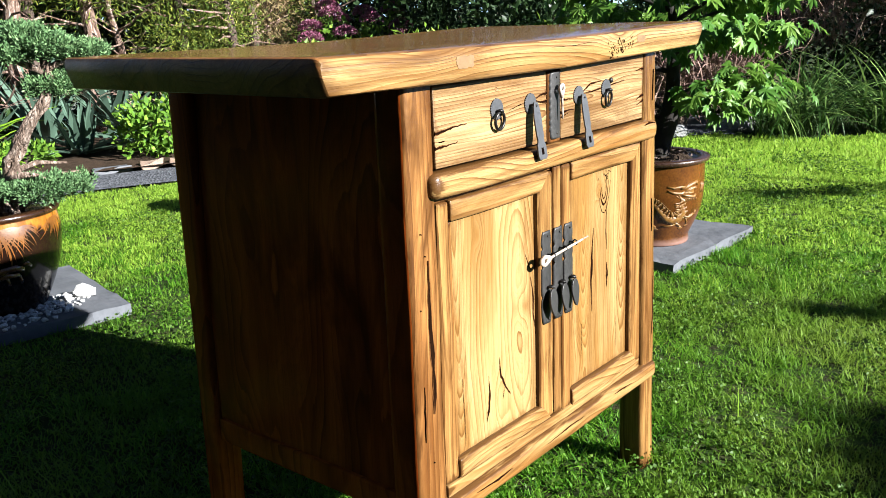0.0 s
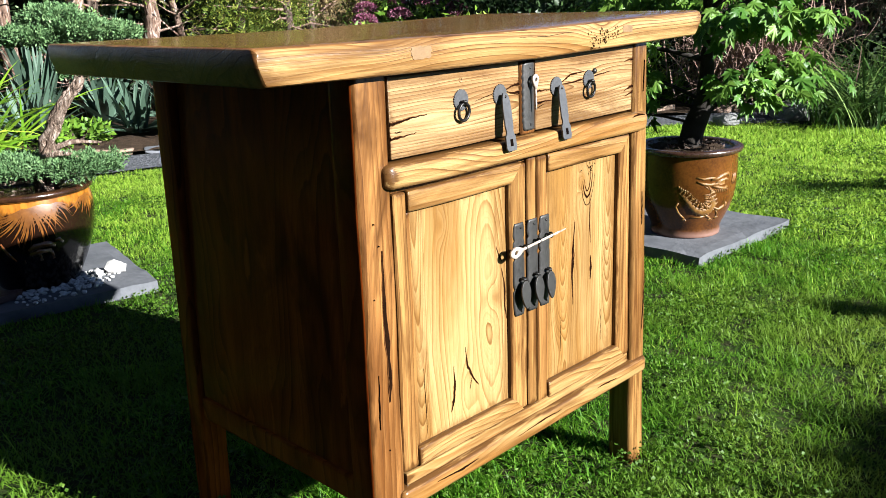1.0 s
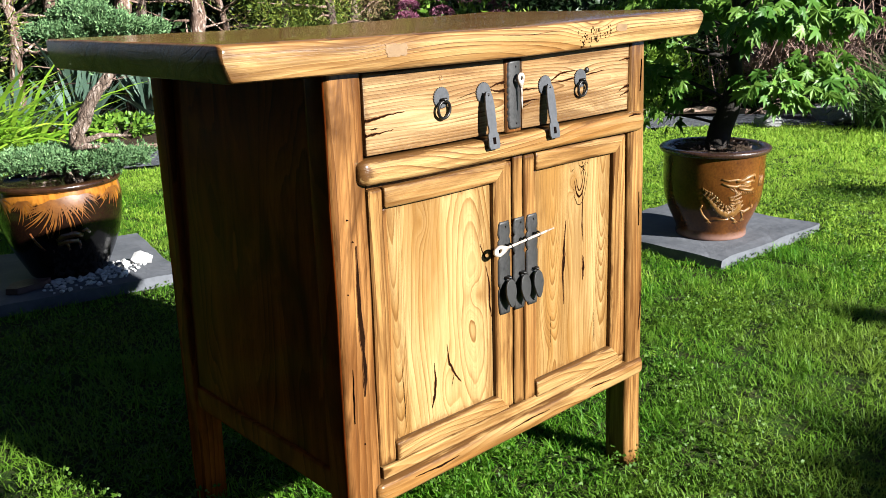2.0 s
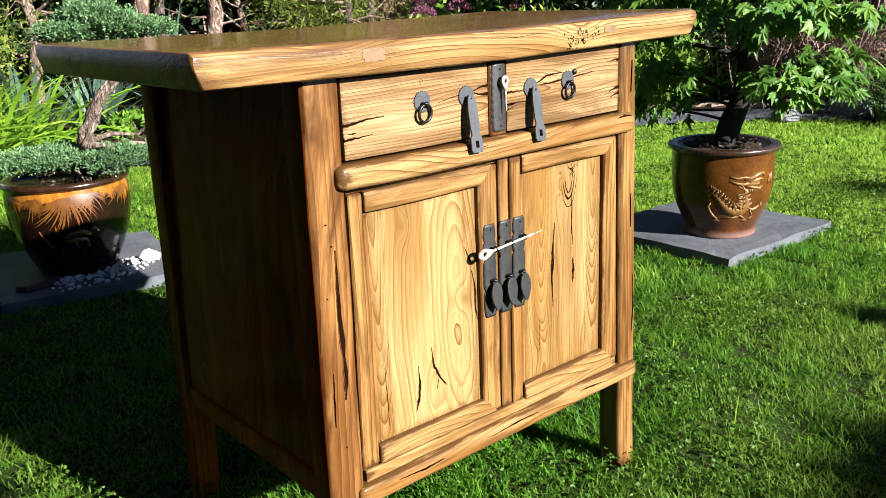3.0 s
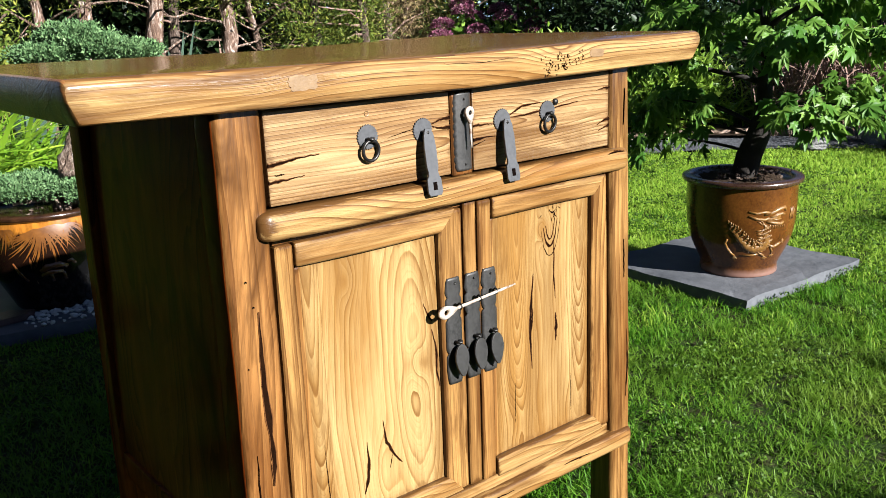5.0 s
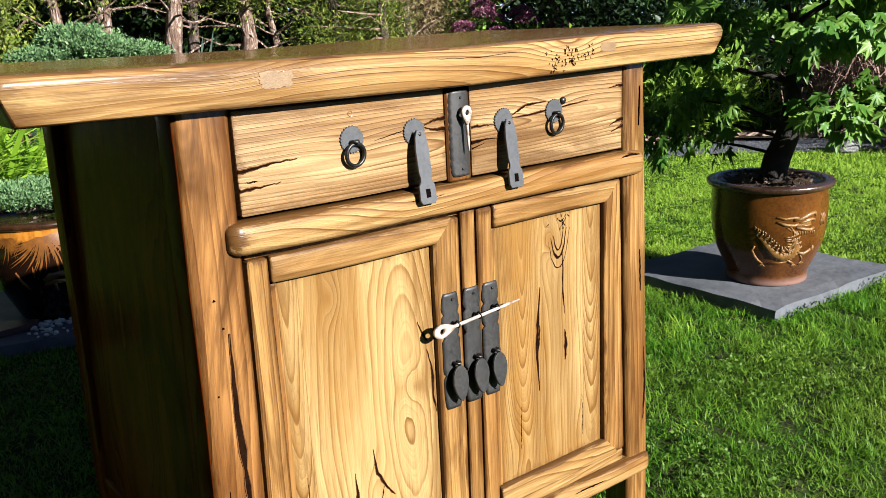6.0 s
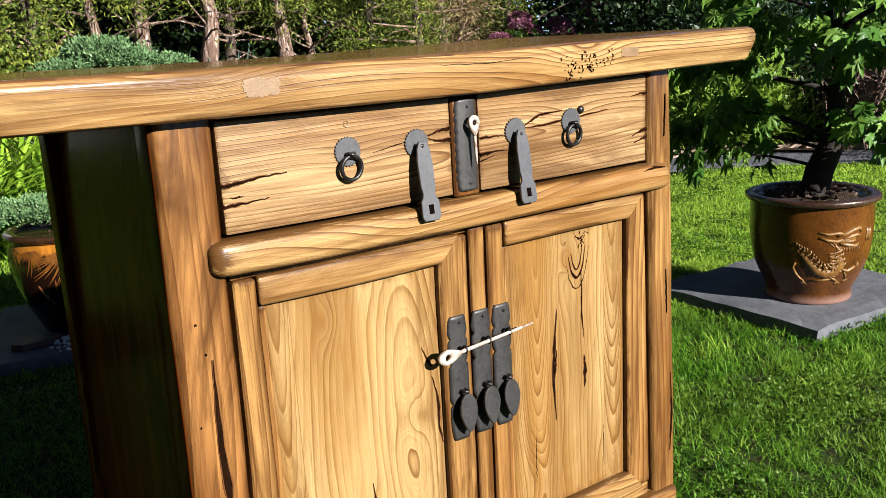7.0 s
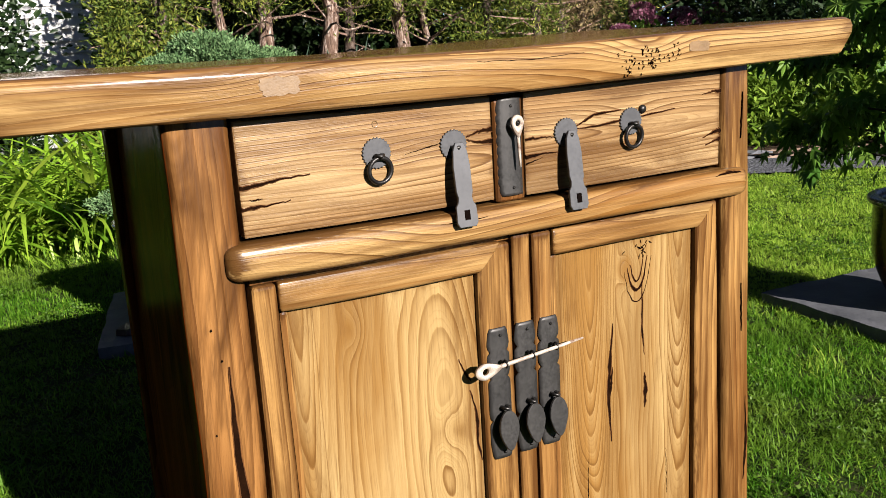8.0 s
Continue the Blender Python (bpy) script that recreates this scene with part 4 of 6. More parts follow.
centre = part("centre_stile", box(-0.0008, 0.0248, -0.0035, 0.024, 0.2785, 0.7445, 0.006, 10, 0.0008, 3), elm_z, cabinet)
for owner, cx in ((door_l, -0.0262), (centre, 0.0118), (door_r, 0.0458)):
    part("lock_plate", plate_strips(cx, 0.466, 0.634, 0.0152, [0.3, 0.63, 0.83], 0.0022, -0.0042), iron, owner, "nicked black iron lock plate", True)
    nail(owner, cx + 0.002, -0.0072, 0.625)
    nail(owner, cx + 0.002, -0.0072, 0.474)
    part("loop", moved(ring(0.0044, 0.0014, 14, 6), cx + 0.0015, -0.0178, 0.5895 + 0.0963 * (cx + 0.055), 0, 0, 90), iron_dark, owner, smooth=True)
    part("loop_shank", tube([(cx + 0.0015, -0.004, 0.5895 + 0.0963 * (cx + 0.055)), (cx + 0.0015, -0.014, 0.5895 + 0.0963 * (cx + 0.055))], [0.002, 0.002], 6), iron_dark, owner)
    staple(owner, cx + 0.003, 0.5335, -0.005)
    pts = []
    for k in range(24):
        a = 2 * math.pi * k / 24
        s = math.sin(a)
        pts.append((0.0148 * math.cos(a) * (1 - 0.22 * max(0, -s)), 0.0235 * s - 0.004 * max(0, -s) ** 3))
    part("pull_tag", moved(outline(pts, -0.0016, 0.0016, 0.0007), cx + 0.0035, -0.0172, 0.5075, -5, 0, 8), iron, owner, "leaf-shaped black iron pull")
bm = bone_key(0.0195, 0.031, 0.139, 0.0025, 0.0046)
part("lock_pin", moved(bm, -0.0535, -0.0195, 0.5895, 0, -5.5, -1), bone, cabinet, "long carved bone pin through the lock loops", True)

# ---- the two pots on their slabs ----


def paving_slab(name, a, b, d, z, label):
    """A riven slate slab from three corners."""
    bm = bmesh.new()
    A, B, D = Vector((*a, 0)), Vector((*b, 0)), Vector((*d, 0))
    n = 14
    top = [[bm.verts.new(A + (B - A) * (i / n) + (D - A) * (j / n) + Vector((0, 0, z + 0.0022 * noise.noise(Vector((i * 0.6, j * 0.6, z * 50)))))) for j in range(n + 1)] for i in range(n + 1)]
    for i in range(n):
        for j in range(n):
            bm.faces.new((top[i][j], top[i + 1][j], top[i + 1][j + 1], top[i][j + 1]))
    rim = [e for e in bm.edges if e.is_boundary]
    made = bmesh.ops.extrude_edge_only(bm, edges=rim)["geom"]
    mid = (B + D) / 2
    for v in made:
        if isinstance(v, bmesh.types.BMVert):
            v.co.z = -0.01
            v.co += (v.co - Vector((mid.x, mid.y, v.co.z))) * (0.002 + 0.008 * noise.noise(v.co * 17))
    for v in bm.verts:
        if v.is_boundary is False and v.co.z > 0 and any(len(e.link_faces) == 2 and abs(e.calc_face_angle(0)) > 0.8 for e in v.link_edges):
            v.co += noise.noise_vector(v.co * 14) * 0.007
            v.co.z -= 0.003
    ob = part(name, bm, slate)
    return tagged(ob, label, "paving slab")


slab_r = paving_slab("paving_slab", (1.735, 0.575), (2.445, 0.535), (1.765, 1.255), 0.033, "square grey slate slab lying in the grass under the maple pot")
slab_l = paving_slab("paving_slab", (0.285, 1.965), (0.42, 2.66), (-0.345, 2.09), 0.04, "grey slate slab under the dark glazed pot, scattered with pebbles")


def smooth_profile(pts, per=5):
    """A soft curve through profile points."""
    out = []
    for i in range(len(pts) - 1):
        p0, p1, p2, p3 = (np.array(pts[max(0, min(len(pts) - 1, i + k))]) for k in (-1, 0, 1, 2))
        for k in range(per):
            t = k / per
            out.append(tuple(0.5 * (2 * p1 + (p2 - p0) * t + (2 * p0 - 5 * p1 + 4 * p2 - p3) * t * t + (3 * p1 - p0 - 3 * p2 + p3) * t ** 3)))
    return out + [tuple(pts[-1])]


def radius_at(profile, z):
    for (r0, z0), (r1, z1) in zip(profile, profile[1:]):
        if z0 <= z <= z1:
            return r0 + (r1 - r0) * (z - z0) / max(1e-6, z1 - z0)
    return profile[-1][0]


def pot(label, place, side, rim, glaze, soil_z, lip):
    """A glazed pot: turned body, thick rolled rim, soil inside."""
    ob = thing("plant_pot", label, "plant pot", place=place)
    prof = smooth_profile(side)
    inner = [(side[-1][0] - 0.022, side[-1][1]), (side[-1][0] - 0.024, soil_z - 0.03)]
    part("body", lathe(prof + inner, 72), glaze, ob, smooth=True)
    r, z = side[-1][0], side[-1][1]
    edge = [(r - 0.022, z - 0.012), (r - 0.001, z - 0.014), (r + rim, z - 0.009), (r + rim + 0.004, z), (r + rim, z + 0.009), (r - 0.004, z + 0.012), (r - 0.02, z + 0.008), (r - 0.026, z - 0.004)]
    part("rim", lathe(smooth_profile(edge, 3), 72), lip, ob, "dark glazed rolled rim", True)
    bm = bmesh.new()
    bmesh.ops.create_circle(bm, cap_ends=False, radius=r - 0.02, segments=40)
    bmesh.ops.contextual_create(bm, geom=bm.edges[:])
    bmesh.ops.triangulate(bm, faces=bm.faces[:])
    bmesh.ops.subdivide_edges(bm, edges=bm.edges[:], cuts=3)
    for v in bm.verts:
        v.co.z = soil_z + 0.012 * noise.noise(v.co * 22) + 0.03 * (1 - v.co.length / r)
    part("soil", bm, soil, ob, "dark potting soil with bark bits")
    g = np.random.default_rng(int(r * 1000))
    q, w = np.sqrt(g.random(150)) * (r - 0.03), g.uniform(0, 6.28, 150)
    chips = np.stack([q * np.cos(w), q * np.sin(w), soil_z + 0.012 + 0.03 * (1 - q / r)], 1)
    tagged(soup("bark_mulch", *sprays(g, chips, np.concatenate([g.normal(0, 1, (150, 2)), np.full((150, 1), 0.25)], 1), 0.02, 0.005, 0.2), bark, ob), kind="stuff")
    return ob, prof


def relief(bm, prof, pts, radii, az0, lift=0.0, sides=6):
    """A raised line of glaze on the pot's wall: points are (metres along the wall, height)."""
    way = []
    for s, z in pts:
        r = radius_at(prof, z) + lift
        a = az0 + s / r
        way.append((r * math.cos(a), r * math.sin(a), z))
    tube(way, radii, sides, bm)


def brush_leaves(name, leaves, prof, az0, mat, parent, label):
    """Thin pointed leaves of coloured glaze lying on the pot's wall."""
    bm = bmesh.new()
    for (x0, z0), (x1, z1), wide in leaves:
        q = math.hypot(x1 - x0, z1 - z0)
        nx, nz = -(z1 - z0) / q, (x1 - x0) / q
        left, right = [], []
        for k in range(7):
            t = k / 6
            w = wide * (0.25 + 0.75 * math.sin(math.pi * min(1.0, t + 0.12)) ** 0.8) * (1.0 if k < 6 else 0.15)
            bow = 0.1 * q * math.sin(math.pi * t)
            for side, row in ((1, left), (-1, right)):
                s, z = x0 + (x1 - x0) * t + nx * (bow + side * w), z0 + (z1 - z0) * t + nz * (bow + side * w) - 0.12 * q * t * t
                r = radius_at(prof, z) + 0.0009
                row.append(bm.verts.new((r * math.cos(az0 + s / r), r * math.sin(az0 + s / r), z)))
        for k in range(6):
            bm.faces.new((left[k], right[k], right[k + 1], left[k + 1]))
    return part(name, bm, mat, parent, label, True)


def relief_lines(name, lines, prof, az0, mat, parent, label, lift=0.0):
    bm = bmesh.new()
    for pts, r in lines:
        k = len(pts)
        radii = [r * (0.45 + 0.55 * math.sin(math.pi * (i + 0.7) / (k + 0.4))) for i in range(k)]
        relief(bm, prof, pts, radii, az0, lift - (0.7 * r if r > 0.02 else 0.0))
    return part(name, bm, mat, parent, label, True)


# pot with the maple
SIDE_R = [(0.14, 0.0), (0.15, 0.004), (0.149, 0.03), (0.153, 0.047), (0.176, 0.095), (0.196, 0.145), (0.207, 0.2), (0.211, 0.26), (0.212, 0.34), (0.212, 0.372)]
pot_r, prof_r = pot("amber brown glazed pot with a raised dragon, on a slate slab", pose(2.04, 0.803, 0.033) @ Matrix.Diagonal((0.925, 0.925, 0.945, 1)), SIDE_R, 0.016, pot_amber, 0.362, rim_glaze)
AZ_R = math.radians(234)
rr = random.Random(12)
lines = []
trail = [(-0.135, 0.232), (-0.112, 0.212), (-0.09, 0.196), (-0.068, 0.168), (-0.042, 0.139), (-0.012, 0.126), (0.018, 0.136), (0.03, 0.16), (0.022, 0.19), (0.012, 0.214), (0.028, 0.232)]
girth = [0.003, 0.007, 0.013, 0.018, 0.021, 0.022, 0.022, 0.02, 0.018, 0.016, 0.015]


def along_trail(i):
    """The place on the dragon's back and the way to its outer side."""
    k = min(int(i), len(trail) - 2)
    (ax, az), (bx, bz) = trail[k], trail[k + 1]
    q = math.hypot(bx - ax, bz - az)
    return ax + (bx - ax) * (i - k), az + (bz - az) * (i - k), -(bz - az) / q, (bx - ax) / q, girth[k] + (girth[k + 1] - girth[k]) * (i - k)


for k in range(60):  # rows of scales over the body
    x, z, nx, nz, g = along_trail(1 + (k // 4) * 0.6)
    o = (k % 4 - 1.5) * 0.5 * g
    lines.append(([(x + nx * (o + 0.3 * g), z + nz * (o + 0.3 * g)), (x + nx * o - 0.4 * nz * g, z + nz * o + 0.4 * nx * g), (x + nx * (o - 0.3 * g), z + nz * (o - 0.3 * g))], 0.0036))
for k in range(26):  # spines along the back
    x, z, nx, nz, g = along_trail(0.4 + k * 0.36)
    lines.append(([(x + nx * 0.8 * g, z + nz * 0.8 * g), (x + nx * (g + 0.006) - 0.003, z + nz * (g + 0.006) + 0.003), (x + nx * (g + 0.011) - 0.008, z + nz * (g + 0.011) + 0.004)], 0.0027))
for pts, r in (([(-0.052, 0.275), (-0.02, 0.268), (0.01, 0.272), (0.04, 0.268)], 0.0052), ([(-0.05, 0.258), (-0.02, 0.247), (0.012, 0.243), (0.035, 0.25)], 0.0058),  # horns and ears
               ([(0.01, 0.262), (0.04, 0.268), (0.07, 0.28), (0.098, 0.284), (0.104, 0.27)], 0.0078), ([(0.03, 0.25), (0.06, 0.256), (0.085, 0.262), (0.1, 0.256)], 0.0062),  # brow, snout
               ([(0.02, 0.235), (0.05, 0.228), (0.08, 0.222), (0.096, 0.229)], 0.0068), ([(0.04, 0.242), (0.06, 0.24), (0.082, 0.242)], 0.004),  # jaw and tongue
               ([(-0.12, 0.165), (-0.128, 0.148), (-0.115, 0.125), (-0.1, 0.108), (-0.082, 0.096)], 0.0055), ([(-0.06, 0.098), (-0.02, 0.1), (0.005, 0.105)], 0.0042),  # hind leg, belly
               ([(0.035, 0.142), (0.062, 0.13), (0.08, 0.138), (0.095, 0.145)], 0.0065), ([(0.0, 0.112), (0.02, 0.1), (0.03, 0.094)], 0.005), ([(0.05, 0.128), (0.062, 0.112), (0.06, 0.1)], 0.0045)):
    lines.append((pts, r))
for k in range(9):  # beard
    lines.append(([(0.012 + 0.011 * k, 0.224 - 0.001 * k), (0.014 + 0.011 * k, 0.214), (0.011 + 0.011 * k, 0.206)], 0.003))
for x, z, turn in ((-0.082, 0.094, 0.0), (0.098, 0.146, 1.9), (0.031, 0.092, 0.2), (0.06, 0.098, 0.4)):  # claws
    for a in (-0.8, -0.3, 0.2, 0.7):
        lines.append(([(x, z), (x + 0.009 * math.sin(a + turn), z - 0.009 * math.cos(a + turn)), (x + 0.017 * math.sin(a + turn), z - 0.014 * math.cos(a + turn))], 0.0027))
for x in (0.135, 0.146, 0.158):  # the end of a second one further round
    lines.append(([(x, 0.276), (x + 0.007, 0.26), (x - 0.002, 0.246), (x + 0.005, 0.232)], 0.0045))
lines.append((trail, 0.026))
lines.append(([(0.012, 0.22), (0.035, 0.243), (0.062, 0.254), (0.09, 0.262)], 0.0205))
relief_lines("dragon_relief", lines, prof_r, AZ_R, relief_gold, pot_r, "raised ochre dragon", 0.0)

# pot with the juniper
SIDE_L = [(0.12, 0.0), (0.137, 0.004), (0.15, 0.03), (0.182, 0.1), (0.207, 0.17), (0.22, 0.24), (0.221, 0.29), (0.214, 0.335), (0.21, 0.352)]
pot_l, prof_l = pot("dark brown glazed pot with orange painted leaves below the rim", pose(0.005, 2.325, 0.04), SIDE_L, 0.014, pot_dark, 0.318, plain("black_brown_rim_glaze", (0.008, 0.0035, 0.002), (0.035, 0.014, 0.006), 30, 0.22, 0, 0.4, 0.0008, 0.2))
AZ_L = math.radians(253)
for cx, cz, n, ln in ((-0.02, 0.318, 46, 0.135), (0.055, 0.322, 24, 0.085), (-0.135, 0.318, 14, 0.08), (0.2, 0.325, 16, 0.09), (-0.25, 0.32, 14, 0.085), (0.34, 0.32, 14, 0.085)):
    leaves = []
    for k in range(n):
        a = math.pi * (0.04 + 0.92 * (k + 0.5) / n) + rr.uniform(-0.1, 0.1)
        l2 = ln * rr.uniform(0.45, 1.1)
        leaves.append(((cx - 0.012 * math.cos(a), cz), (cx - l2 * math.cos(a), cz - l2 * math.sin(a)), rr.uniform(0.0018, 0.0034)))
    brush_leaves("leaf_spray", leaves, prof_l, AZ_L, relief_orange, pot_l, "orange painted leaf spray")
lines = [([(-0.03, 0.165), (-0.01, 0.18), (0.03, 0.185), (0.055, 0.175)], 0.014), ([(-0.03, 0.15), (0.0, 0.16), (0.04, 0.158)], 0.012), ([(0.055, 0.19), (0.07, 0.195), (0.082, 0.18)], 0.009),
         ([(0.0, 0.155), (0.005, 0.125)], 0.008), ([(0.04, 0.155), (0.045, 0.125)], 0.008), ([(-0.12, 0.2), (-0.1, 0.16), (-0.075, 0.13)], 0.008), ([(-0.05, 0.28), (-0.06, 0.2), (-0.045, 0.12)], 0.006)]
relief_lines("rock_brushwork", lines, prof_l, AZ_L, plain("faint_red_glaze", (0.05, 0.016, 0.006), (0.16, 0.055, 0.014), 30, 0.28, 0, 0.2, 0.001, 0.7), pot_l, "faint painted rocks", -0.004)


# ---- the maple bonsai ----
def maple_blade(seed):
    """One palmate leaf with seven pointed lobes, the stalk at the origin, lying along +x."""
    r = random.Random(seed)
    bm = bmesh.new()
    mid = bm.verts.new((0.012, 0, 0))
    ring_v = []
    lobes = [(-2.2, 0.42), (-1.4, 0.7), (-0.7, 0.92), (0.0, 1.0), (0.7, 0.92), (1.4, 0.7), (2.2, 0.42)]
    for i, (a, l) in enumerate(lobes):
        l *= r.uniform(0.9, 1.1) * 0.055
        a += r.uniform(-0.08, 0.08)
        droop = -0.25 * l * (0.5 + r.random())
        for da, f in ((-0.22, 0.66), (0.0, 1.02), (0.22, 0.66)):
            ring_v.append(bm.verts.new((0.012 + l * f * math.cos(a + da), l * f * math.sin(a + da), droop * f + (0.004 if f < 1 else 0))))
        if i < 6:
            an = (a + lobes[i + 1][0]) / 2
            ring_v.append(bm.verts.new((0.012 + 0.025 * math.cos(an), 0.025 * math.sin(an), 0.002)))
    tail = bm.verts.new((0.0, 0, 0.001))
    ring_v.append(tail)
    for a, b in zip(ring_v, ring_v[1:] + ring_v[:1]):
        bm.faces.new((mid, a, b))
    me = bpy.data.meshes.new("leaf")
    bm.to_mesh(me)
    bm.free()
    me.materials.append(maple_leaf)
    return me


maple = thing("maple_bonsai", "small maple with fresh green palmate leaves growing in the pot", "tree", place=pose(2.04, 0.803, 0.362))
rr = random.Random(21)
LEAN = [(-0.03, 0.0), (0.03, 0.006), (0.1, 0.022), (0.17, 0.045), (0.24, 0.062), (0.31, 0.06), (0.39, 0.06), (0.47, 0.075), (0.58, 0.05), (0.72, 0.03)]


def lean(z, depth=0.0):
    """The crooked trunk's axis at a height."""
    s = float(np.interp(z, [h for h, _ in LEAN], [o for _, o in LEAN]))
    return (0.527 * s + 0.85 * depth, -0.85 * s + 0.527 * depth, z)


trunk_pts = [lean(h, 0.012 * math.sin(9 * h)) for h, _ in LEAN]
bm = tube(trunk_pts, [0.06, 0.05, 0.045, 0.042, 0.036, 0.03, 0.024, 0.02, 0.014, 0.007], 12)
hew(bm, 0.006, 22)
part("trunk", bm, bark_dark, maple, "thick dark leaning trunk", True)
# camera side is towards -x -y; branches fan to both sides
low_boughs = [((0.02, 0.0, 0.11), (-0.1, 0.16, 0.13), (-0.2, 0.3, 0.1), 75), ((0.03, 0.0, 0.17), (-0.1, 0.2, 0.2), (-0.2, 0.36, 0.19), 70),
    ((0.03, 0, 0.2), (-0.1, 0.12, 0.27), (-0.22, 0.2, 0.26), 55), ((0.03, 0, 0.2), (0.08, 0.2, 0.25), (0.05, 0.36, 0.24), 45),
    ((0.045, 0, 0.22), (-0.03, -0.16, 0.25), (-0.06, -0.3, 0.2), 60), ((0.045, -0.01, 0.24), (0.08, -0.16, 0.28), (0.12, -0.38, 0.22), 85)]
mid_boughs = [((0.05, 0, 0.26), (0.2, -0.16, 0.3), (0.32, -0.3, 0.27), 60), ((0.04, 0, 0.36), (-0.12, 0.15, 0.44), (-0.24, 0.33, 0.45), 75),
    ((0.05, 0, 0.4), (0.1, -0.16, 0.5), (0.16, -0.42, 0.5), 90), ((0.05, 0, 0.42), (-0.06, -0.14, 0.5), (-0.14, -0.3, 0.52), 75),
    ((0.055, 0, 0.45), (-0.08, 0.05, 0.54), (-0.22, 0.1, 0.58), 70), ((0.055, 0, 0.47), (0.2, 0.1, 0.55), (0.35, 0.16, 0.57), 55)]
high_boughs = [((0.055, 0, 0.47), (0.05, 0.2, 0.55), (-0.02, 0.4, 0.57), 70), ((0.05, 0, 0.5), (0.22, -0.1, 0.6), (0.36, -0.24, 0.62), 60),
    ((0.05, 0, 0.55), (0.1, -0.15, 0.66), (0.14, -0.36, 0.68), 80), ((0.05, 0, 0.55), (-0.06, -0.1, 0.68), (-0.12, -0.2, 0.7), 70),
    ((0.05, 0, 0.6), (-0.05, 0.15, 0.7), (-0.12, 0.3, 0.72), 70), ((0.04, 0, 0.66), (0.04, 0, 0.78), (0.03, 0.02, 0.86), 90)]
blades = [maple_blade(k) for k in range(5)]
spots = []
for a, b, c, n in low_boughs + mid_boughs + high_boughs:
    if a[2] < 0.3:
        b, c, n = (b[0], b[1], b[2] + 0.05), (c[0], c[1], c[2] + 0.05), int(n * 0.7)
    A, B, C = Vector(lean(a[2])), Vector(b), Vector(c)
    bend = [((1 - t) ** 2) * A + 2 * t * (1 - t) * B + t * t * C for t in (k / 7 for k in range(8))]
    bm = tube(bend, [(0.01 if a[2] > 0.3 else 0.0055) * (1 - 0.85 * k / 7) + 0.0015 for k in range(8)], 6)
    part("limb", bm, bark_dark, maple, smooth=True)
    for k in range(n):
        t = rr.uniform(0.62, 1.12)
        base = ((1 - t) ** 2) * A + 2 * t * (1 - t) * B + t * t * C
        off = Vector((rr.gauss(0, 0.06), rr.gauss(0, 0.06), rr.gauss(0.015, 0.026)))
        p = base + off
        heading = math.atan2(p.y - A.y + rr.gauss(0, 0.08), p.x - A.x + rr.gauss(0, 0.08))
        spots.append((p, heading + rr.gauss(0, 0.5), rr.uniform(25, 80), rr.gauss(0, 25), rr.uniform(0.75, 1.2)))
spots.sort(key=lambda s: s[0].x + 1.2 * s[0].y)
rest_v, rest_f, count = [], [], 0
for k, (p, head, dip, roll, size) in enumerate(spots):
    m = Matrix.Translation(p) @ Euler((math.radians(roll), math.radians(dip), head)).to_matrix().to_4x4() @ Matrix.Scale(size, 4)
    me = blades[k % 5]
    if k % 4 == 0 and k < 1180:
        leaf = new("leaf", me)
        leaf.parent = maple
        leaf.matrix_basis = m
    else:
        co = np.array([m @ v.co for v in me.vertices])
        rest_v.append(co)
        rest_f.append(np.array([list(f.vertices) for f in me.polygons]) + count)
        count += len(co)
crown = soup("crown", np.concatenate(rest_v), np.concatenate(rest_f), maple_leaf, maple)
tagged(crown, kind="stuff")

# ---- the juniper bonsai ----
juniper = thing("juniper_bonsai", "cloud-pruned juniper with blue-green pads and a twisted grey trunk", "tree", place=pose(0.005, 2.325, 0.36))
rng = np.random.default_rng(4)
pts = [(0.05, -0.05, -0.03), (0.06, -0.04, 0.05), (0.09, -0.02, 0.13), (0.09, -0.04, 0.2), (0.115, -0.08, 0.27), (0.15, -0.11, 0.34), (0.2, -0.13, 0.4), (0.22, -0.14, 0.47), (0.21, -0.14, 0.56), (0.2, -0.14, 0.62)]
bm = bmesh.new()
thick = [0.042, 0.033, 0.027, 0.025, 0.023, 0.02, 0.018, 0.016, 0.013, 0.008]
for s in range(4):  # strands wound round one another
    way, rad = [], []
    for k in range(37):
        t = k / 4
        i = min(int(t), 8)
        p = Vector(pts[i]).lerp(Vector(pts[i + 1]), t - i)
        r = thick[i] + (thick[i + 1] - thick[i]) * (t - i)
        a = s * 1.57 + 0.55 * t + 0.5 * math.sin(1.7 * t + s)
        w = 0.62 + 0.25 * noise.noise(Vector((t * 1.3, s * 4.0, 0)))
        way.append(p + Vector((math.cos(a), math.sin(a), 0)) * r * 0.62)
        rad.append(r * w)
    tube(way, rad, 8, bm)
hew(bm, 0.007, 45)
part("trunk", bm, bark_dead, juniper, "twisted grey weathered trunk", True)
rj = random.Random(6)
for k in range(9):  # dead forks and roots at the foot
    a = rj.uniform(0, 6.3)
    z = rj.choice((0.0, 0.03, 0.08, 0.14))
    l = rj.uniform(0.07, 0.17)
    p = Vector((0.07, -0.035, z))
    way = [p + Vector((l * t * math.cos(a + 0.8 * t * (-1) ** k), l * t * math.sin(a + 0.8 * t * (-1) ** k), l * (0.5 * t - 0.7 * t * t) + 0.012 * math.sin(5 * t + k))) for t in (0, 0.25, 0.5, 0.75, 1)]
    bm = tube(way, [0.017, 0.012, 0.011, 0.007, 0.003], 7)
    hew(bm, 0.006, 40)
    part("dead_branch", bm, bark_dead, juniper, "grey weathered dead fork", True)
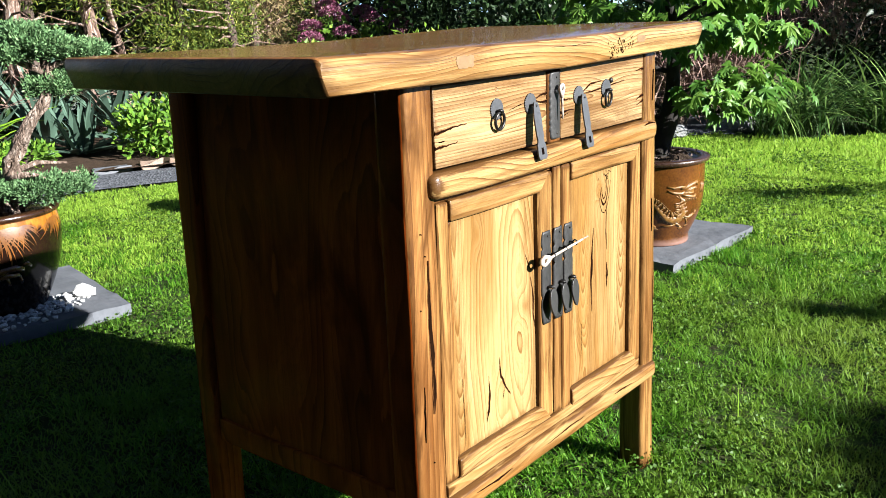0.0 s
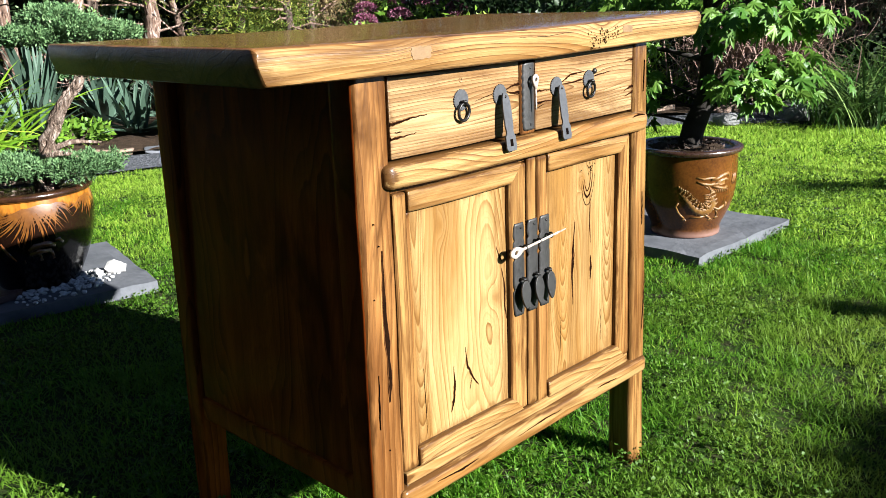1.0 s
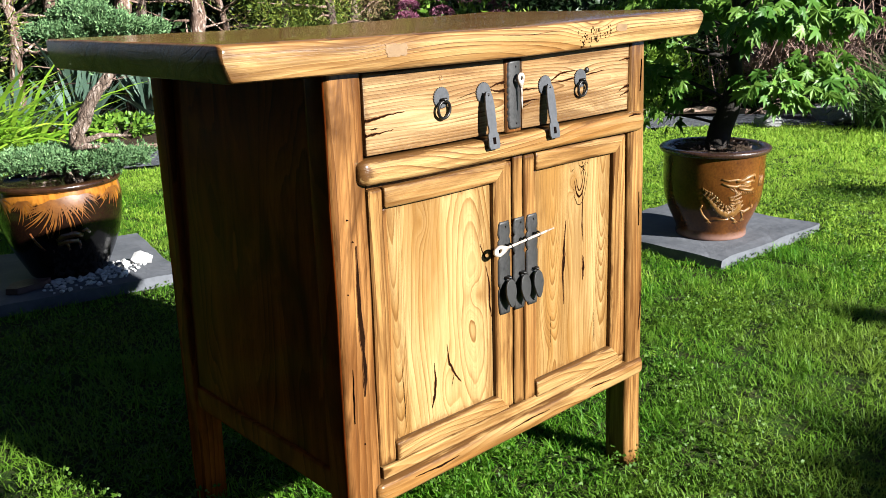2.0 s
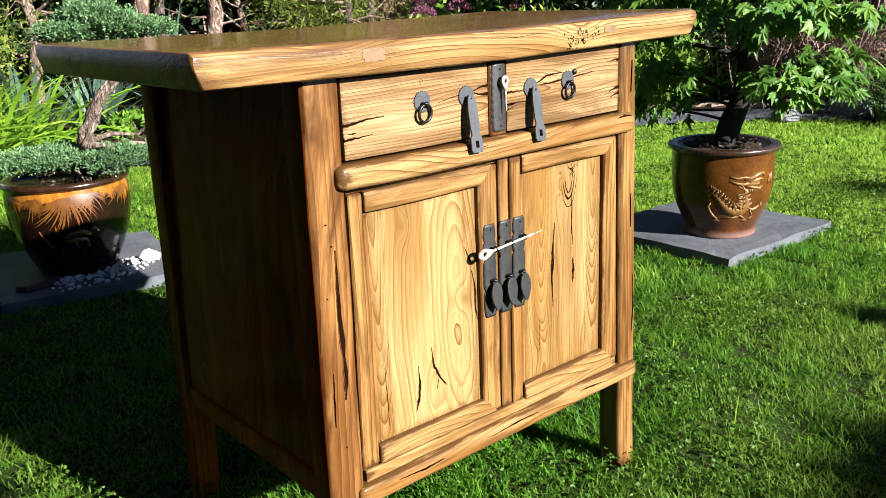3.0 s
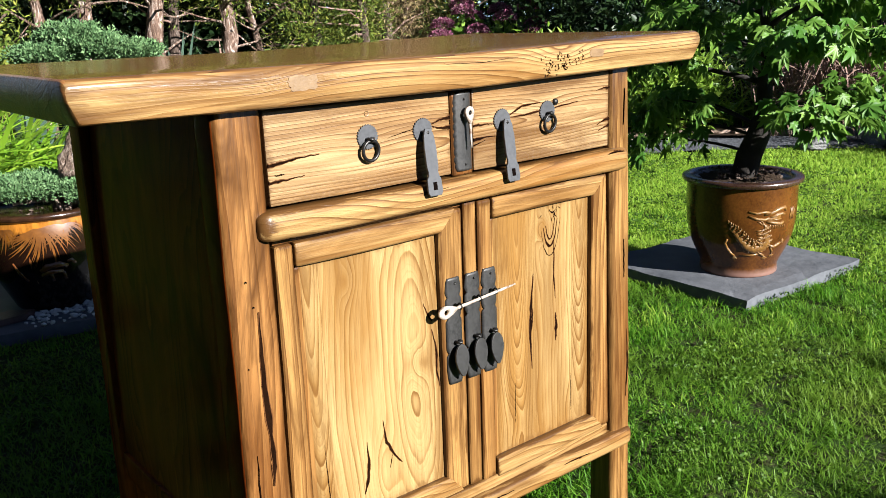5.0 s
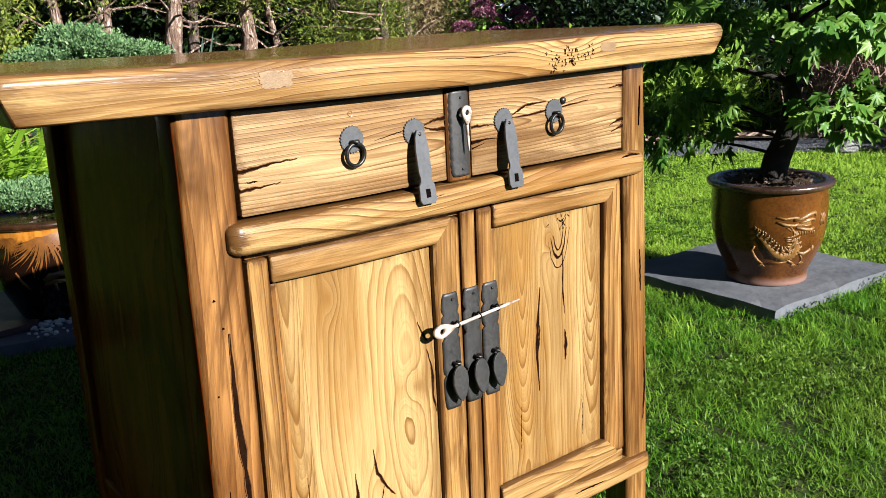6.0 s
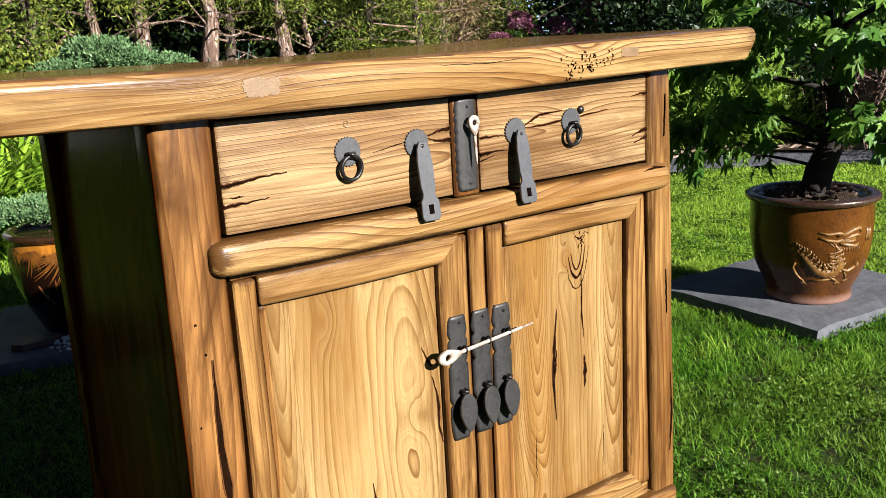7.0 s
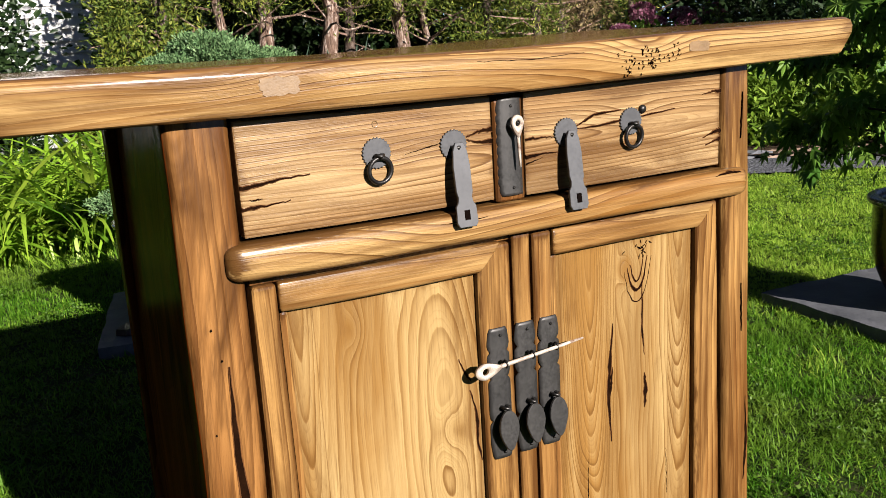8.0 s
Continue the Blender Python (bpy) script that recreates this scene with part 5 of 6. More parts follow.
for p0, p1, p2 in (((0.07, -0.04, 0.05), (-0.02, -0.06, 0.07), (-0.11, -0.03, 0.06)), ((0.09, 0, 0.15), (0.2, 0.02, 0.17), (0.32, 0.03, 0.15)), ((0.06, -0.05, 0.02), (0.12, -0.1, 0.07), (0.15, -0.16, 0.1)),
                   ((0.2, -0.14, 0.5), (0.32, -0.16, 0.55), (0.4, -0.15, 0.58)), ((0.2, -0.14, 0.5), (0.08, -0.12, 0.56), (0.0, -0.12, 0.58))):
    bm = tube([p0, p1, p2], [0.014, 0.01, 0.004], 7)
    hew(bm, 0.006, 25)
    part("limb", bm, bark_dead, juniper, smooth=True)
PADS = [((-0.1, -0.01, 0.105), (0.17, 0.14, 0.036), 520), ((0.15, -0.11, 0.085), (0.16, 0.12, 0.05), 480), ((0.02, 0.06, 0.095), (0.2, 0.13, 0.04), 320), ((0.19, -0.14, 0.575), (0.15, 0.12, 0.045), 520), ((0.13, -0.13, 0.61), (0.1, 0.09, 0.045), 340),
        ((0.33, -0.15, 0.555), (0.1, 0.08, 0.03), 380), ((0.05, -0.13, 0.555), (0.11, 0.1, 0.033), 420), ((0.25, -0.1, 0.44), (0.095, 0.08, 0.05), 420)]
for c, s, n in PADS:
    d = rng.normal(0, 1, (n, 3))
    d /= np.linalg.norm(d, axis=1)[:, None]
    d[:, 2] = np.abs(d[:, 2]) * np.where(rng.random(n) < 0.85, 1, -0.5)
    lump = np.array([1 + 0.55 * noise.noise(Vector(q * 4.2 + np.array(c) * 9)) for q in d])
    tips = np.array(c) + d * np.array(s) * (lump * rng.uniform(0.78, 1.04, n))[:, None]
    many = 22
    at = np.repeat(tips, many, 0) + rng.normal(0, 0.0072, (n * many, 3))
    v, f = sprays(rng, at, np.repeat(d * 0.9 + np.array([0, 0, 0.45]), many, 0), 0.013, 0.0032, 0.6)
    tagged(soup("foliage_pad", v, f, juniper_leaf, juniper), kind="stuff")

# pebbles and stones on the slab
rr = random.Random(31)


def pebble_mesh(seed, mat):
    bm = bmesh.new()
    bmesh.ops.create_icosphere(bm, subdivisions=1 + seed % 2, radius=1)
    for v in bm.verts:
        v.co *= 1 + 0.5 * noise.noise(v.co * 1.4 + Vector((seed * 7.1, 0, 0)))
    me = bpy.data.meshes.new("pebble")
    bm.to_mesh(me)
    bm.free()
    me.materials.append(mat)
    for p in me.polygons:
        p.use_smooth = False
    return me


stones = [pebble_mesh(k, pebble_white) for k in range(6)]
for k in range(150):
    a = math.radians(rr.uniform(232, 345))
    q = rr.random() ** 1.5
    r = 0.145 + 0.15 * q
    x, y = -0.015 + r * math.cos(a), 2.325 + r * math.sin(a)
    s = rr.uniform(0.004, 0.0115)
    ob = new("pebble", stones[k % 6])
    ob.matrix_basis = pose(x, y, 0.04 + s * 0.5, 0, 0, rr.uniform(0, 360)) @ Matrix.Diagonal((s * 1.2, s, s * 0.75, 1))
    tagged(ob, "small pale grey-white pebble on the slate slab", "pebble", "pebbles round the dark pot")
for x, y, s in ((0.228, 2.19, 0.032), (0.165, 2.2, 0.02), (0.262, 2.21, 0.02)):
    ob = new("pebble", stones[1])
    ob.matrix_basis = pose(x, y, 0.04 + s * 0.55, 10, 0, 40 * s * 100) @ Matrix.Diagonal((s * 1.3, s, s * 0.8, 1))
    tagged(ob, "larger white quartz stone on the slate slab", "stone", "white stones")
bm = bmesh.new()
for k in range(9):
    a = 2 * math.pi * k / 9
    r = (0.085, 0.06, 0.09, 0.075, 0.06, 0.08, 0.09, 0.065, 0.075)[k]
    bm.verts.new((-0.2 + r * math.cos(a), 2.19 + 0.6 * r * math.sin(a), 0.043))
low = bm.faces.new(bm.verts[:])
up = bmesh.ops.extrude_face_region(bm, geom=[low])["geom"]
bmesh.ops.translate(bm, vec=(0.004, 0, 0.022), verts=[g for g in up if isinstance(g, bmesh.types.BMVert)])
tagged(part("flat_stone", bm, stone_red), "flat dark red-brown slate piece lying on the slab", "stone")

# ---- planting beyond the lawn ----
rng = np.random.default_rng(11)


def clump(name, label, at, n, length, width, pitch, droop, mat, spread=0.1, segs=6, full=0.4, category="plant", group="", singles=0):
    """A tuft of strap leaves."""
    def ribs(m, foot):
        az = rng.uniform(0, 2 * np.pi, m)
        return ribbons(rng, foot, az, rng.uniform(*pitch, m), length * rng.uniform(0.55, 1.15, m), width * rng.uniform(0.7, 1.2, m), rng.uniform(*droop, m), segs, full)

    ob = thing(name, label, category, group, pose(*at))
    if singles:
        shapes = [soup("leaf", *ribs(1, np.zeros((1, 3))), mat, ob) for k in range(6)]
        for k in range(singles):
            leaf = new("leaf", shapes[k % 6].data)
            leaf.parent = ob
            leaf.matrix_basis = pose(rng.normal(0, spread), rng.normal(0, spread), 0, 0, 0, rng.uniform(0, 360)) @ Matrix.Scale(rng.uniform(0.8, 1.15), 4)
        n -= singles + 6
    if n > 0:
        foot = np.stack([rng.normal(0, spread, n), rng.normal(0, spread, n), np.zeros(n)], 1)
        tagged(soup("leaves", *ribs(n, foot), mat, ob), kind="stuff")
    return ob


for x, y, n in ((-0.75, 3.95, 150), (-0.35, 4.1, 190), (0.02, 4.2, 190), (0.38, 4.4, 170), (-0.55, 4.45, 150), (0.15, 4.65, 150), (-1.1, 4.1, 120), (-1.5, 4.3, 120)):
    clump("daylily", "yellow-green arching strap leaves of a daylily clump at the lawn's edge", (x, y, 0), int(n * 1.5), 0.88, 0.022, (0.9, 1.5), (0.9, 2.3), lily_leaf, 0.13, 7, 0.5, group="daylilies", singles=36)
for x, y, n, ln in ((2.15, 5.7, 60, 0.62), (1.45, 6.0, 55, 0.6), (2.8, 5.75, 55, 0.6), (0.85, 5.75, 50, 0.6), (2.3, 6.6, 40, 0.9), (2.9, 6.5, 40, 0.85), (1.7, 6.5, 40, 0.9)):
    clump("yucca", "blue-green yucca rosette with stiff sword leaves in the bed", (x, y, 0.05), n, ln, 0.05, (0.15, 1.45), (0.0, 0.35), yucca_leaf, 0.04, 4, 0.45, group="yuccas", singles=n - 6)
for x, y, n in ((5.2, 3.65, 120), (5.65, 3.3, 120), (4.8, 3.95, 110), (5.4, 3.9, 120), (6.0, 3.1, 90)):
    clump("daylily", "yellow-green strap-leaved perennial clump beyond the gravel path", (x, y, 0), n, 0.62, 0.018, (0.8, 1.5), (0.7, 2.0), lily_leaf, 0.13, 6, 0.5, group="daylilies", singles=20)
for x, y, n, ln in ((5.45, 1.35, 130, 0.75), (5.95, 0.75, 140, 0.8), (6.3, 1.5, 110, 0.85), (6.3, 0.1, 130, 0.75), (6.6, -0.6, 100, 0.7)):
    clump("ornamental_grass", "tall arching grey-green ornamental grass clump behind the lawn", (x, y, 0), int(n * 1.8), ln, 0.014, (0.9, 1.5), (0.7, 2.2), reed_leaf, 0.14, 7, 0.45, group="ornamental grasses")


def leaf_cloud(rng, centre, size, n, length, width, spread=0.8, lumps=26, shell=0.55):
    """Leaves in lumps through an uneven body."""
    lc = rng.normal(0, 1, (lumps, 3))
    lc /= np.linalg.norm(lc, axis=1)[:, None]
    lc *= rng.uniform(shell, 1.0, lumps)[:, None]
    which = rng.integers(0, lumps, n)
    off = rng.normal(0, 0.23, (n, 3))
    q = lc[which] + off
    at = np.array(centre) + q * np.array(size)
    keep = at[:, 2] > 0.02
    return sprays(rng, at[keep], (lc[which] * 0.6 + off * 1.2 + np.array([0, 0, 0.25]))[keep], length, width, spread)


def shrub(name, label, at, size, n, length, width, mat, category="shrub", lumps=30, group=""):
    ob = thing(name, label, category, group, pose(*at))
    v, f = leaf_cloud(rng, (0, 0, size[2] * 0.8), size, n, length, width, lumps=lumps)
    tagged(soup("foliage", v, f, mat, ob), kind="stuff")
    for k in range(5):
        a = k * 1.25 + 0.3
        bm = tube([(0, 0, 0), (0.3 * size[0] * math.cos(a), 0.3 * size[1] * math.sin(a), size[2] * 0.6), (0.6 * size[0] * math.cos(a), 0.6 * size[1] * math.sin(a), size[2] * 1.3)], [0.02, 0.012, 0.004], 5)
        part("stem", bm, bark, ob)
    return ob


G = "bushes in the bed"
for x, y, s, n in ((0.75, 5.55, (0.16, 0.14, 0.12), 700), (1.6, 5.6, (0.2, 0.16, 0.1), 800), (2.6, 5.15, (0.35, 0.25, 0.22), 1800), (3.2, 4.75, (0.35, 0.3, 0.25), 2200)):
    shrub("ground_cover", "low fresh green leafy plant in the bed", (x, y, 0.03), s, n, 0.055, 0.018, vine_leaf, "plant", 22, G)
for x, y, s, n in ((4.5, 4.05, (0.5, 0.4, 0.36), 5200), (5.25, 3.5, (0.5, 0.4, 0.38), 5200), (3.8, 4.7, (0.5, 0.4, 0.36), 4200)):
    shrub("leafy_bush", "bright green leafy perennial bush behind the path", (x, y, 0.02), s, n, 0.085, 0.014, sunny_leaf, "bush", 34, G)
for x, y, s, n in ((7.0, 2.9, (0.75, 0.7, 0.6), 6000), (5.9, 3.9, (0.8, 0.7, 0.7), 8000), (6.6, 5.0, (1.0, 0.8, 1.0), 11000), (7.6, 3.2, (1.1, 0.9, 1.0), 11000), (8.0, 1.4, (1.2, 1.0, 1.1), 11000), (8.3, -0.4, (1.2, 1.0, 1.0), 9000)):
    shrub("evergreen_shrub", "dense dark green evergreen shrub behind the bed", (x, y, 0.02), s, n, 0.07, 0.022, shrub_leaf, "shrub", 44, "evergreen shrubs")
# vine shrub at the corner of the house
shrub("climbing_shrub", "dark broad-leaved shrub growing before the white house wall", (-0.75, 6.3, 0.02), (0.55, 0.5, 0.95), 9000, 0.065, 0.024, shrub_leaf, "shrub", 46)


for x, y, s, n in ((0.68, 6.3, (0.26, 0.25, 0.68), 4800), (0.3, 6.2, (0.35, 0.3, 0.42), 4200)):
    shrub("leafy_bush", "bright green leafy bush before the cypress row", (x, y, 0.02), s, n, 0.045, 0.012, hedge_leaf, "bush", 30, G)


shrub("leafy_bush", "olive-green feathery conifer bush beside the white house wall", (0.42, 6.55, 0.02), (0.17, 0.2, 0.85), 5200, 0.06, 0.009, hedge_leaf, "bush", 40, G)


def twig_heap(name, label, at, size, n, mat):
    ob = thing(name, label, "shrub", place=pose(*at))
    foot = np.stack([rng.normal(0, size * 0.5, n), rng.normal(0, size * 0.5, n), rng.uniform(0, size * 0.9, n)], 1)
    v, f = ribbons(rng, foot, rng.uniform(0, 6.3, n), rng.uniform(-0.2, 1.4, n), rng.uniform(0.15, 0.5, n), np.full(n, 0.009), rng.uniform(-0.8, 1.2, n), 4, 0.6)
    tagged(soup("twig_tangle", v, f, mat, ob), kind="stuff")


twig_heap("dry_shrub", "bare brown twiggy shrub behind the lawn", (5.95, 2.35, 0.12), 0.5, 3200, twig)
twig_heap("dry_shrub", "bare brown twiggy shrub behind the lawn", (7.2, 1.9, 0.5), 0.8, 2200, twig)
twig_heap("dry_shrub", "bare brown twiggy shrub behind the lawn", (7.3, 0.5, 0.6), 0.8, 2600, twig)

# sedum heads: domes of small mauve florets on leafy stems
for k, (x, y, z) in enumerate(((5.3, 6.0, 0.78), (5.55, 5.85, 0.9), (5.8, 6.2, 0.98), (5.05, 6.25, 0.85), (5.95, 5.8, 0.82), (5.4, 6.35, 1.05), (5.7, 5.6, 0.72), (6.15, 6.1, 1.0), (4.85, 6.05, 0.74), (5.6, 6.4, 0.92), (6.05, 5.95, 1.12), (5.25, 6.15, 0.98))):
    ob = thing("sedum_plant", "mauve flower head on a leafy stem in the bed", "flower", "mauve flowers", pose(x, y, 0.03))
    part("stem", tube([(0, 0, 0), (0.03, -0.02, z * 0.6), (0.02, -0.04, z)], [0.012, 0.01, 0.008], 6), vine_leaf, ob)
    n = 700
    d = rng.normal(0, 1, (n, 3))
    d /= np.linalg.norm(d, axis=1)[:, None]
    d[:, 2] = np.abs(d[:, 2])
    at = np.array((0.02, -0.04, z)) + d * np.array((0.12, 0.12, 0.09)) * rng.uniform(0.8, 1.05, (n, 1))
    tagged(soup("flower_head", *sprays(rng, at, d, 0.024, 0.008, 0.5), flower_petal, ob), kind="stuff")
    at = np.stack([rng.normal(0, 0.09, 120), rng.normal(0, 0.09, 120), rng.uniform(0.1, z, 120)], 1)
    tagged(soup("leaves", *sprays(rng, at, rng.normal(0, 1, (120, 3)), 0.08, 0.022, 0.6), vine_leaf, ob), kind="stuff")


# ---- cypress row ----
def cypress(x, y, seed, height, r_trunk, low, brown, pale, lean=0.0):
    g = np.random.default_rng(seed)
    q = random.Random(seed)
    ob = thing("cypress_tree", "tall cypress with bare lower trunk and " + ("browning" if brown else "olive-green") + " foliage", "tree", "cypress row", pose(x, y, 0.02))
    pts, k = [], 9
    for i in range(k + 1):
        t = i / k
        pts.append((lean * t + 0.05 * q.uniform(-1, 1), 0.05 * q.uniform(-1, 1), height * t))
    bm = tube(pts, [r_trunk * (1.0 - 0.8 * i / k) * q.uniform(0.85, 1.15) for i in range(k + 1)], 10)
    hew(bm, 0.02, 9)
    part("trunk", bm, bark_pale if pale else bark, ob, "peeling pinkish bark" if pale else "", True)
    for i in range(16):  # bare dead side twigs
        z = q.uniform(0.35, 1.8)
        a = q.uniform(0, 6.3)
        l = q.uniform(0.25, 0.75)
        p = Vector((lean * z / height, 0, z))
        e = p + Vector((l * math.cos(a), l * math.sin(a), l * q.uniform(-0.15, 0.6)))
        bm = tube([p, p.lerp(e, 0.5) + Vector((0, 0, q.uniform(-0.06, 0.06))), e], [0.014, 0.009, 0.003], 5)
        part("branch", bm, bark_pale if pale else twig, ob)
    n_l = 46
    zc = g.uniform(low, height, n_l) if not brown else g.uniform(low, height, n_l)
    rad = 0.55 * (1.05 - 0.55 * zc / height)
    a = g.uniform(0, 2 * np.pi, n_l)
    rr2 = np.sqrt(g.uniform(0.1, 1, n_l))
    lump = np.stack([lean * zc / height + rad * rr2 * np.cos(a), rad * rr2 * np.sin(a), zc], 1)
    n = 12000
    w = g.integers(0, n_l, n)
    off = g.normal(0, 0.11, (n, 3)) * np.array((1, 1, 1.25))
    at = lump[w] + off
    out = off * 4 + np.stack([np.cos(a[w]), np.sin(a[w]), np.full(n, 0.35)], 1) * 0.6
    v, f = sprays(g, at, out, 0.055, 0.0062, 0.55)
    tagged(soup("crown", v, f, hedge_brown if brown else hedge_leaf, ob), kind="stuff")


ROW = [(0.78, 6.7, 0.05, 0.4, 0, 0), (1.0, 7.3, 0.05, 0.9, 0, 1), (1.35, 6.95, 0.06, 1.05, 0, 1), (1.85, 7.3, 0.09, 1.15, 0, 1), (2.3, 6.95, 0.1, 1.1, 0, 1), (2.65, 7.35, 0.06, 1.05, 0, 0), (3.05, 7.0, 0.08, 0.95, 0, 1), (3.5, 7.25, 0.05, 0.85, 0, 1),
       (3.95, 6.9, 0.06, 0.5, 0, 0), (4.4, 7.2, 0.06, 0.45, 0, 0), (4.75, 6.75, 0.06, 0.4, 1, 0), (5.25, 7.1, 0.06, 0.4, 1, 0), (5.8, 7.0, 0.06, 0.5, 0, 0), (4.3, 6.55, 0.05, 0.45, 0, 0)]
for k, (x, y, r, low, brown, pale) in enumerate(ROW):
    cypress(x, y, 100 + k, 3.6 + 0.3 * math.sin(k * 2.3), r, low + 0.3 * pale, brown, pale, 0.12 * math.sin(k * 1.7))
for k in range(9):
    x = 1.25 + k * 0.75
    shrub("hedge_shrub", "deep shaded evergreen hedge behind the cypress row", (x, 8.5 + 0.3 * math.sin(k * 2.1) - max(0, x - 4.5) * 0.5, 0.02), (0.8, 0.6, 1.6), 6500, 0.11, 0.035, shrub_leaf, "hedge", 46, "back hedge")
for x, y in ((2.0, 6.7), (2.75, 6.55), (3.4, 6.6)):
    clump("fallen_branches", "tangle of bare pale branches under the cypresses", (x, y, 0.4), 26, 0.8, 0.022, (-0.2, 0.9), (-0.6, 0.8), twig, 0.25, 5, 0.6, category="branches")

# edging stones along the far side of the path
q = random.Random(8)
for i in range(36):
    t = i / 36 * (len(PATHWAY) - 1.01)
    k = int(t)
    a, b = Vector((*PATHWAY[k], 0)), Vector((*PATHWAY[k + 1], 0))
    d = (b - a).normalized()
    p = a.lerp(b, t - k) + Vector((-d.y, d.x, 0)) * 0.4
    w = q.uniform(0.07, 0.15)
    bm = box(-w, w, -0.06, 0.06, 0.0, q.uniform(0.03, 0.065), 0.012)
    bmesh.ops.subdivide_edges(bm, edges=[e for e in bm.edges if e.calc_length() > 0.08], cuts=2, use_grid_fill=True)
    hew(bm, 0.035, 6 + i % 7)
    ob = part("edging_stone", bm, stone_brown if i % 5 else slate)
    ob.matrix_basis = pose(p.x, p.y, 0, 0, 0, math.degrees(math.atan2(d.y, d.x)) + q.uniform(-28, 28))
    tagged(ob, "rough flat brown stone edging the gravel path", "stone", "edging stones")
rock = pebble_mesh(11, boulder_grey)
bm = bmesh.new()
bmesh.ops.create_icosphere(bm, subdivisions=3, radius=1)
for v in bm.verts:
    v.co *= 1 + 0.4 * noise.noise(v.co * 1.1 + Vector((3, 1, 0))) + 0.1 * noise.noise(v.co * 4)
bm.to_mesh(rock)
bm.free()
for x, y, s in ((5.0, 2.1, 0.08), (5.55, 1.85, 0.13)):
    ob = new("boulder", rock)
    ob.matrix_basis = pose(x, y, s * 0.35, 0, 0, 77 * s * 100) @ Matrix.Diagonal((s * 1.3, s, s * 0.7, 1))
    tagged(ob, "pale rounded boulder at the edge of the lawn", "boulder", "boulders")

# the white house behind
house = thing("house", "white clapboard house wall behind the trees", "house", place=pose(0, 10, 0))
part("wall", box(-2.4, 1.6, 0.05, 4, 0, 3.6, 0), siding, house)
for k in range(27):
    bm = box(-2.42, 1.62, -0.0, 0.05, 0, 0.128, 0.002)
    for v in bm.verts:
        if v.co.z > 0.06 and v.co.y < 0.02:
            v.co.y += 0.022
    part("board", moved(bm, 0, 0, 0.13 * k), siding, house)

# unseen hedges added beside and behind the lawn to darken its left side
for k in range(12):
    shrub("unseen_hedge", "unseen tall dark hedge added to block light from the left lawn", (-5.0 + 0.25 * math.sin(k * 1.9), -5.2 + k * 1.05, 0.02), (0.7, 0.75, 1.9), 2600, 0.16, 0.06, shrub_leaf, "hedge", 50, "boundary hedge")

# this row, also out of view, keeps the sun off the left lawn
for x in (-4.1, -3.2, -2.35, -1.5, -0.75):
    shrub("unseen_hedge", "unseen tall dark hedge added to block light from the left lawn", (x, -5.3, 0.02), (0.7, 0.75, 1.9), 4600, 0.16, 0.06, shrub_leaf, "hedge", 60, "boundary hedge")
shrub("unseen_hedge", "lower dark end of the unseen hedge added to block light", (0.0, -5.3, 0.02), (0.48, 0.6, 1.5), 4600, 0.14, 0.05, shrub_leaf, "hedge", 60, "boundary hedge")

# an unseen, loosely leaved tree added towards the sun to shade the lawn
shade_tree = thing("unseen_tree", "unseen loosely leaved tree, placed so its shade falls on the lawn", "tree", place=pose(5.27, -6.84, 0))
part("trunk", tube([(0, 0, 0), (0.05, 0, 1.2), (-0.1, 0.1, 2.4), (0, 0, 3.6)], [0.11, 0.09, 0.06, 0.02], 10), bark, shade_tree, smooth=True)
g = np.random.default_rng(3)
clouds = []
# each clump is set so its shadow lands on a chosen lawn spot
for x, y, r in ((-0.65, 0.9, 0.06), (-0.45, 0.65, 0.07), (-0.2, 0.3, 0.08), (0.05, -0.05, 0.08), (0.4, -0.35, 0.1),
                (-2.3, 0.1, 0.04), (-2.1, -0.15, 0.06), (-1.85, -0.4, 0.07),
                (-3.25, -0.3, 0.07), (-3.05, -0.3, 0.08), (-3.4, -0.42, 0.08), (-2.8, -0.42, 0.09), (-3.1, -0.5, 0.1), (-3.4, -0.6, 0.1), (-2.7, -0.65, 0.1)):
    z = 3.0 + 0.25 * math.sin(x * 9)
    x, y = x + (z - 3.0) * 0.48, y - (z - 3.0) * 2.2
    clouds.append(leaf_cloud(g, (x, y, z), (r * 1.2, r, r * 0.8), int(900 * r) + 30, 0.07, 0.026, lumps=14))
    part("limb", tube([(-0.03, 0, z * 0.6), (x * 0.5, y * 0.5, z * 0.85), (x, y, z)], [0.014, 0.009, 0.003], 6), bark, shade_tree)
tagged(soup("crown", *joined(*clouds), maple_leaf, shade_tree), kind="stuff")

# ---- lawn blades ----
rng = np.random.default_rng(77)


def on_lawn(p, off=0.005):
    """True where turf grows: short of the path and the beds, off the slabs."""
    ok = np.ones(len(p), bool)
    edge = np.array(PATHWAY)
    lim = np.interp(p[:, 0], edge[:, 0], edge[:, 1] - 0.3 * 1.2)
    ok &= p[:, 1] < np.where(p[:, 0] < 0.4, 4.0, lim)
    ok &= ~((p[:, 0] > 5.3) & (p[:, 1] > 1.2 - (p[:, 0] - 5.3)))
    for (ax, ay), (bx, by), (dx, dy) in (((1.735, 0.575), (2.445, 0.535), (1.765, 1.255)), ((0.285, 1.965), (0.42, 2.66), (-0.345, 2.09))):
        m = np.linalg.inv(np.array([[bx - ax, dx - ax], [by - ay, dy - ay]]))
        uv = (p[:, :2] - np.array([ax, ay])) @ m.T
        ok &= ~((uv > -off) & (uv < 1 + off)).all(1)
    return ok


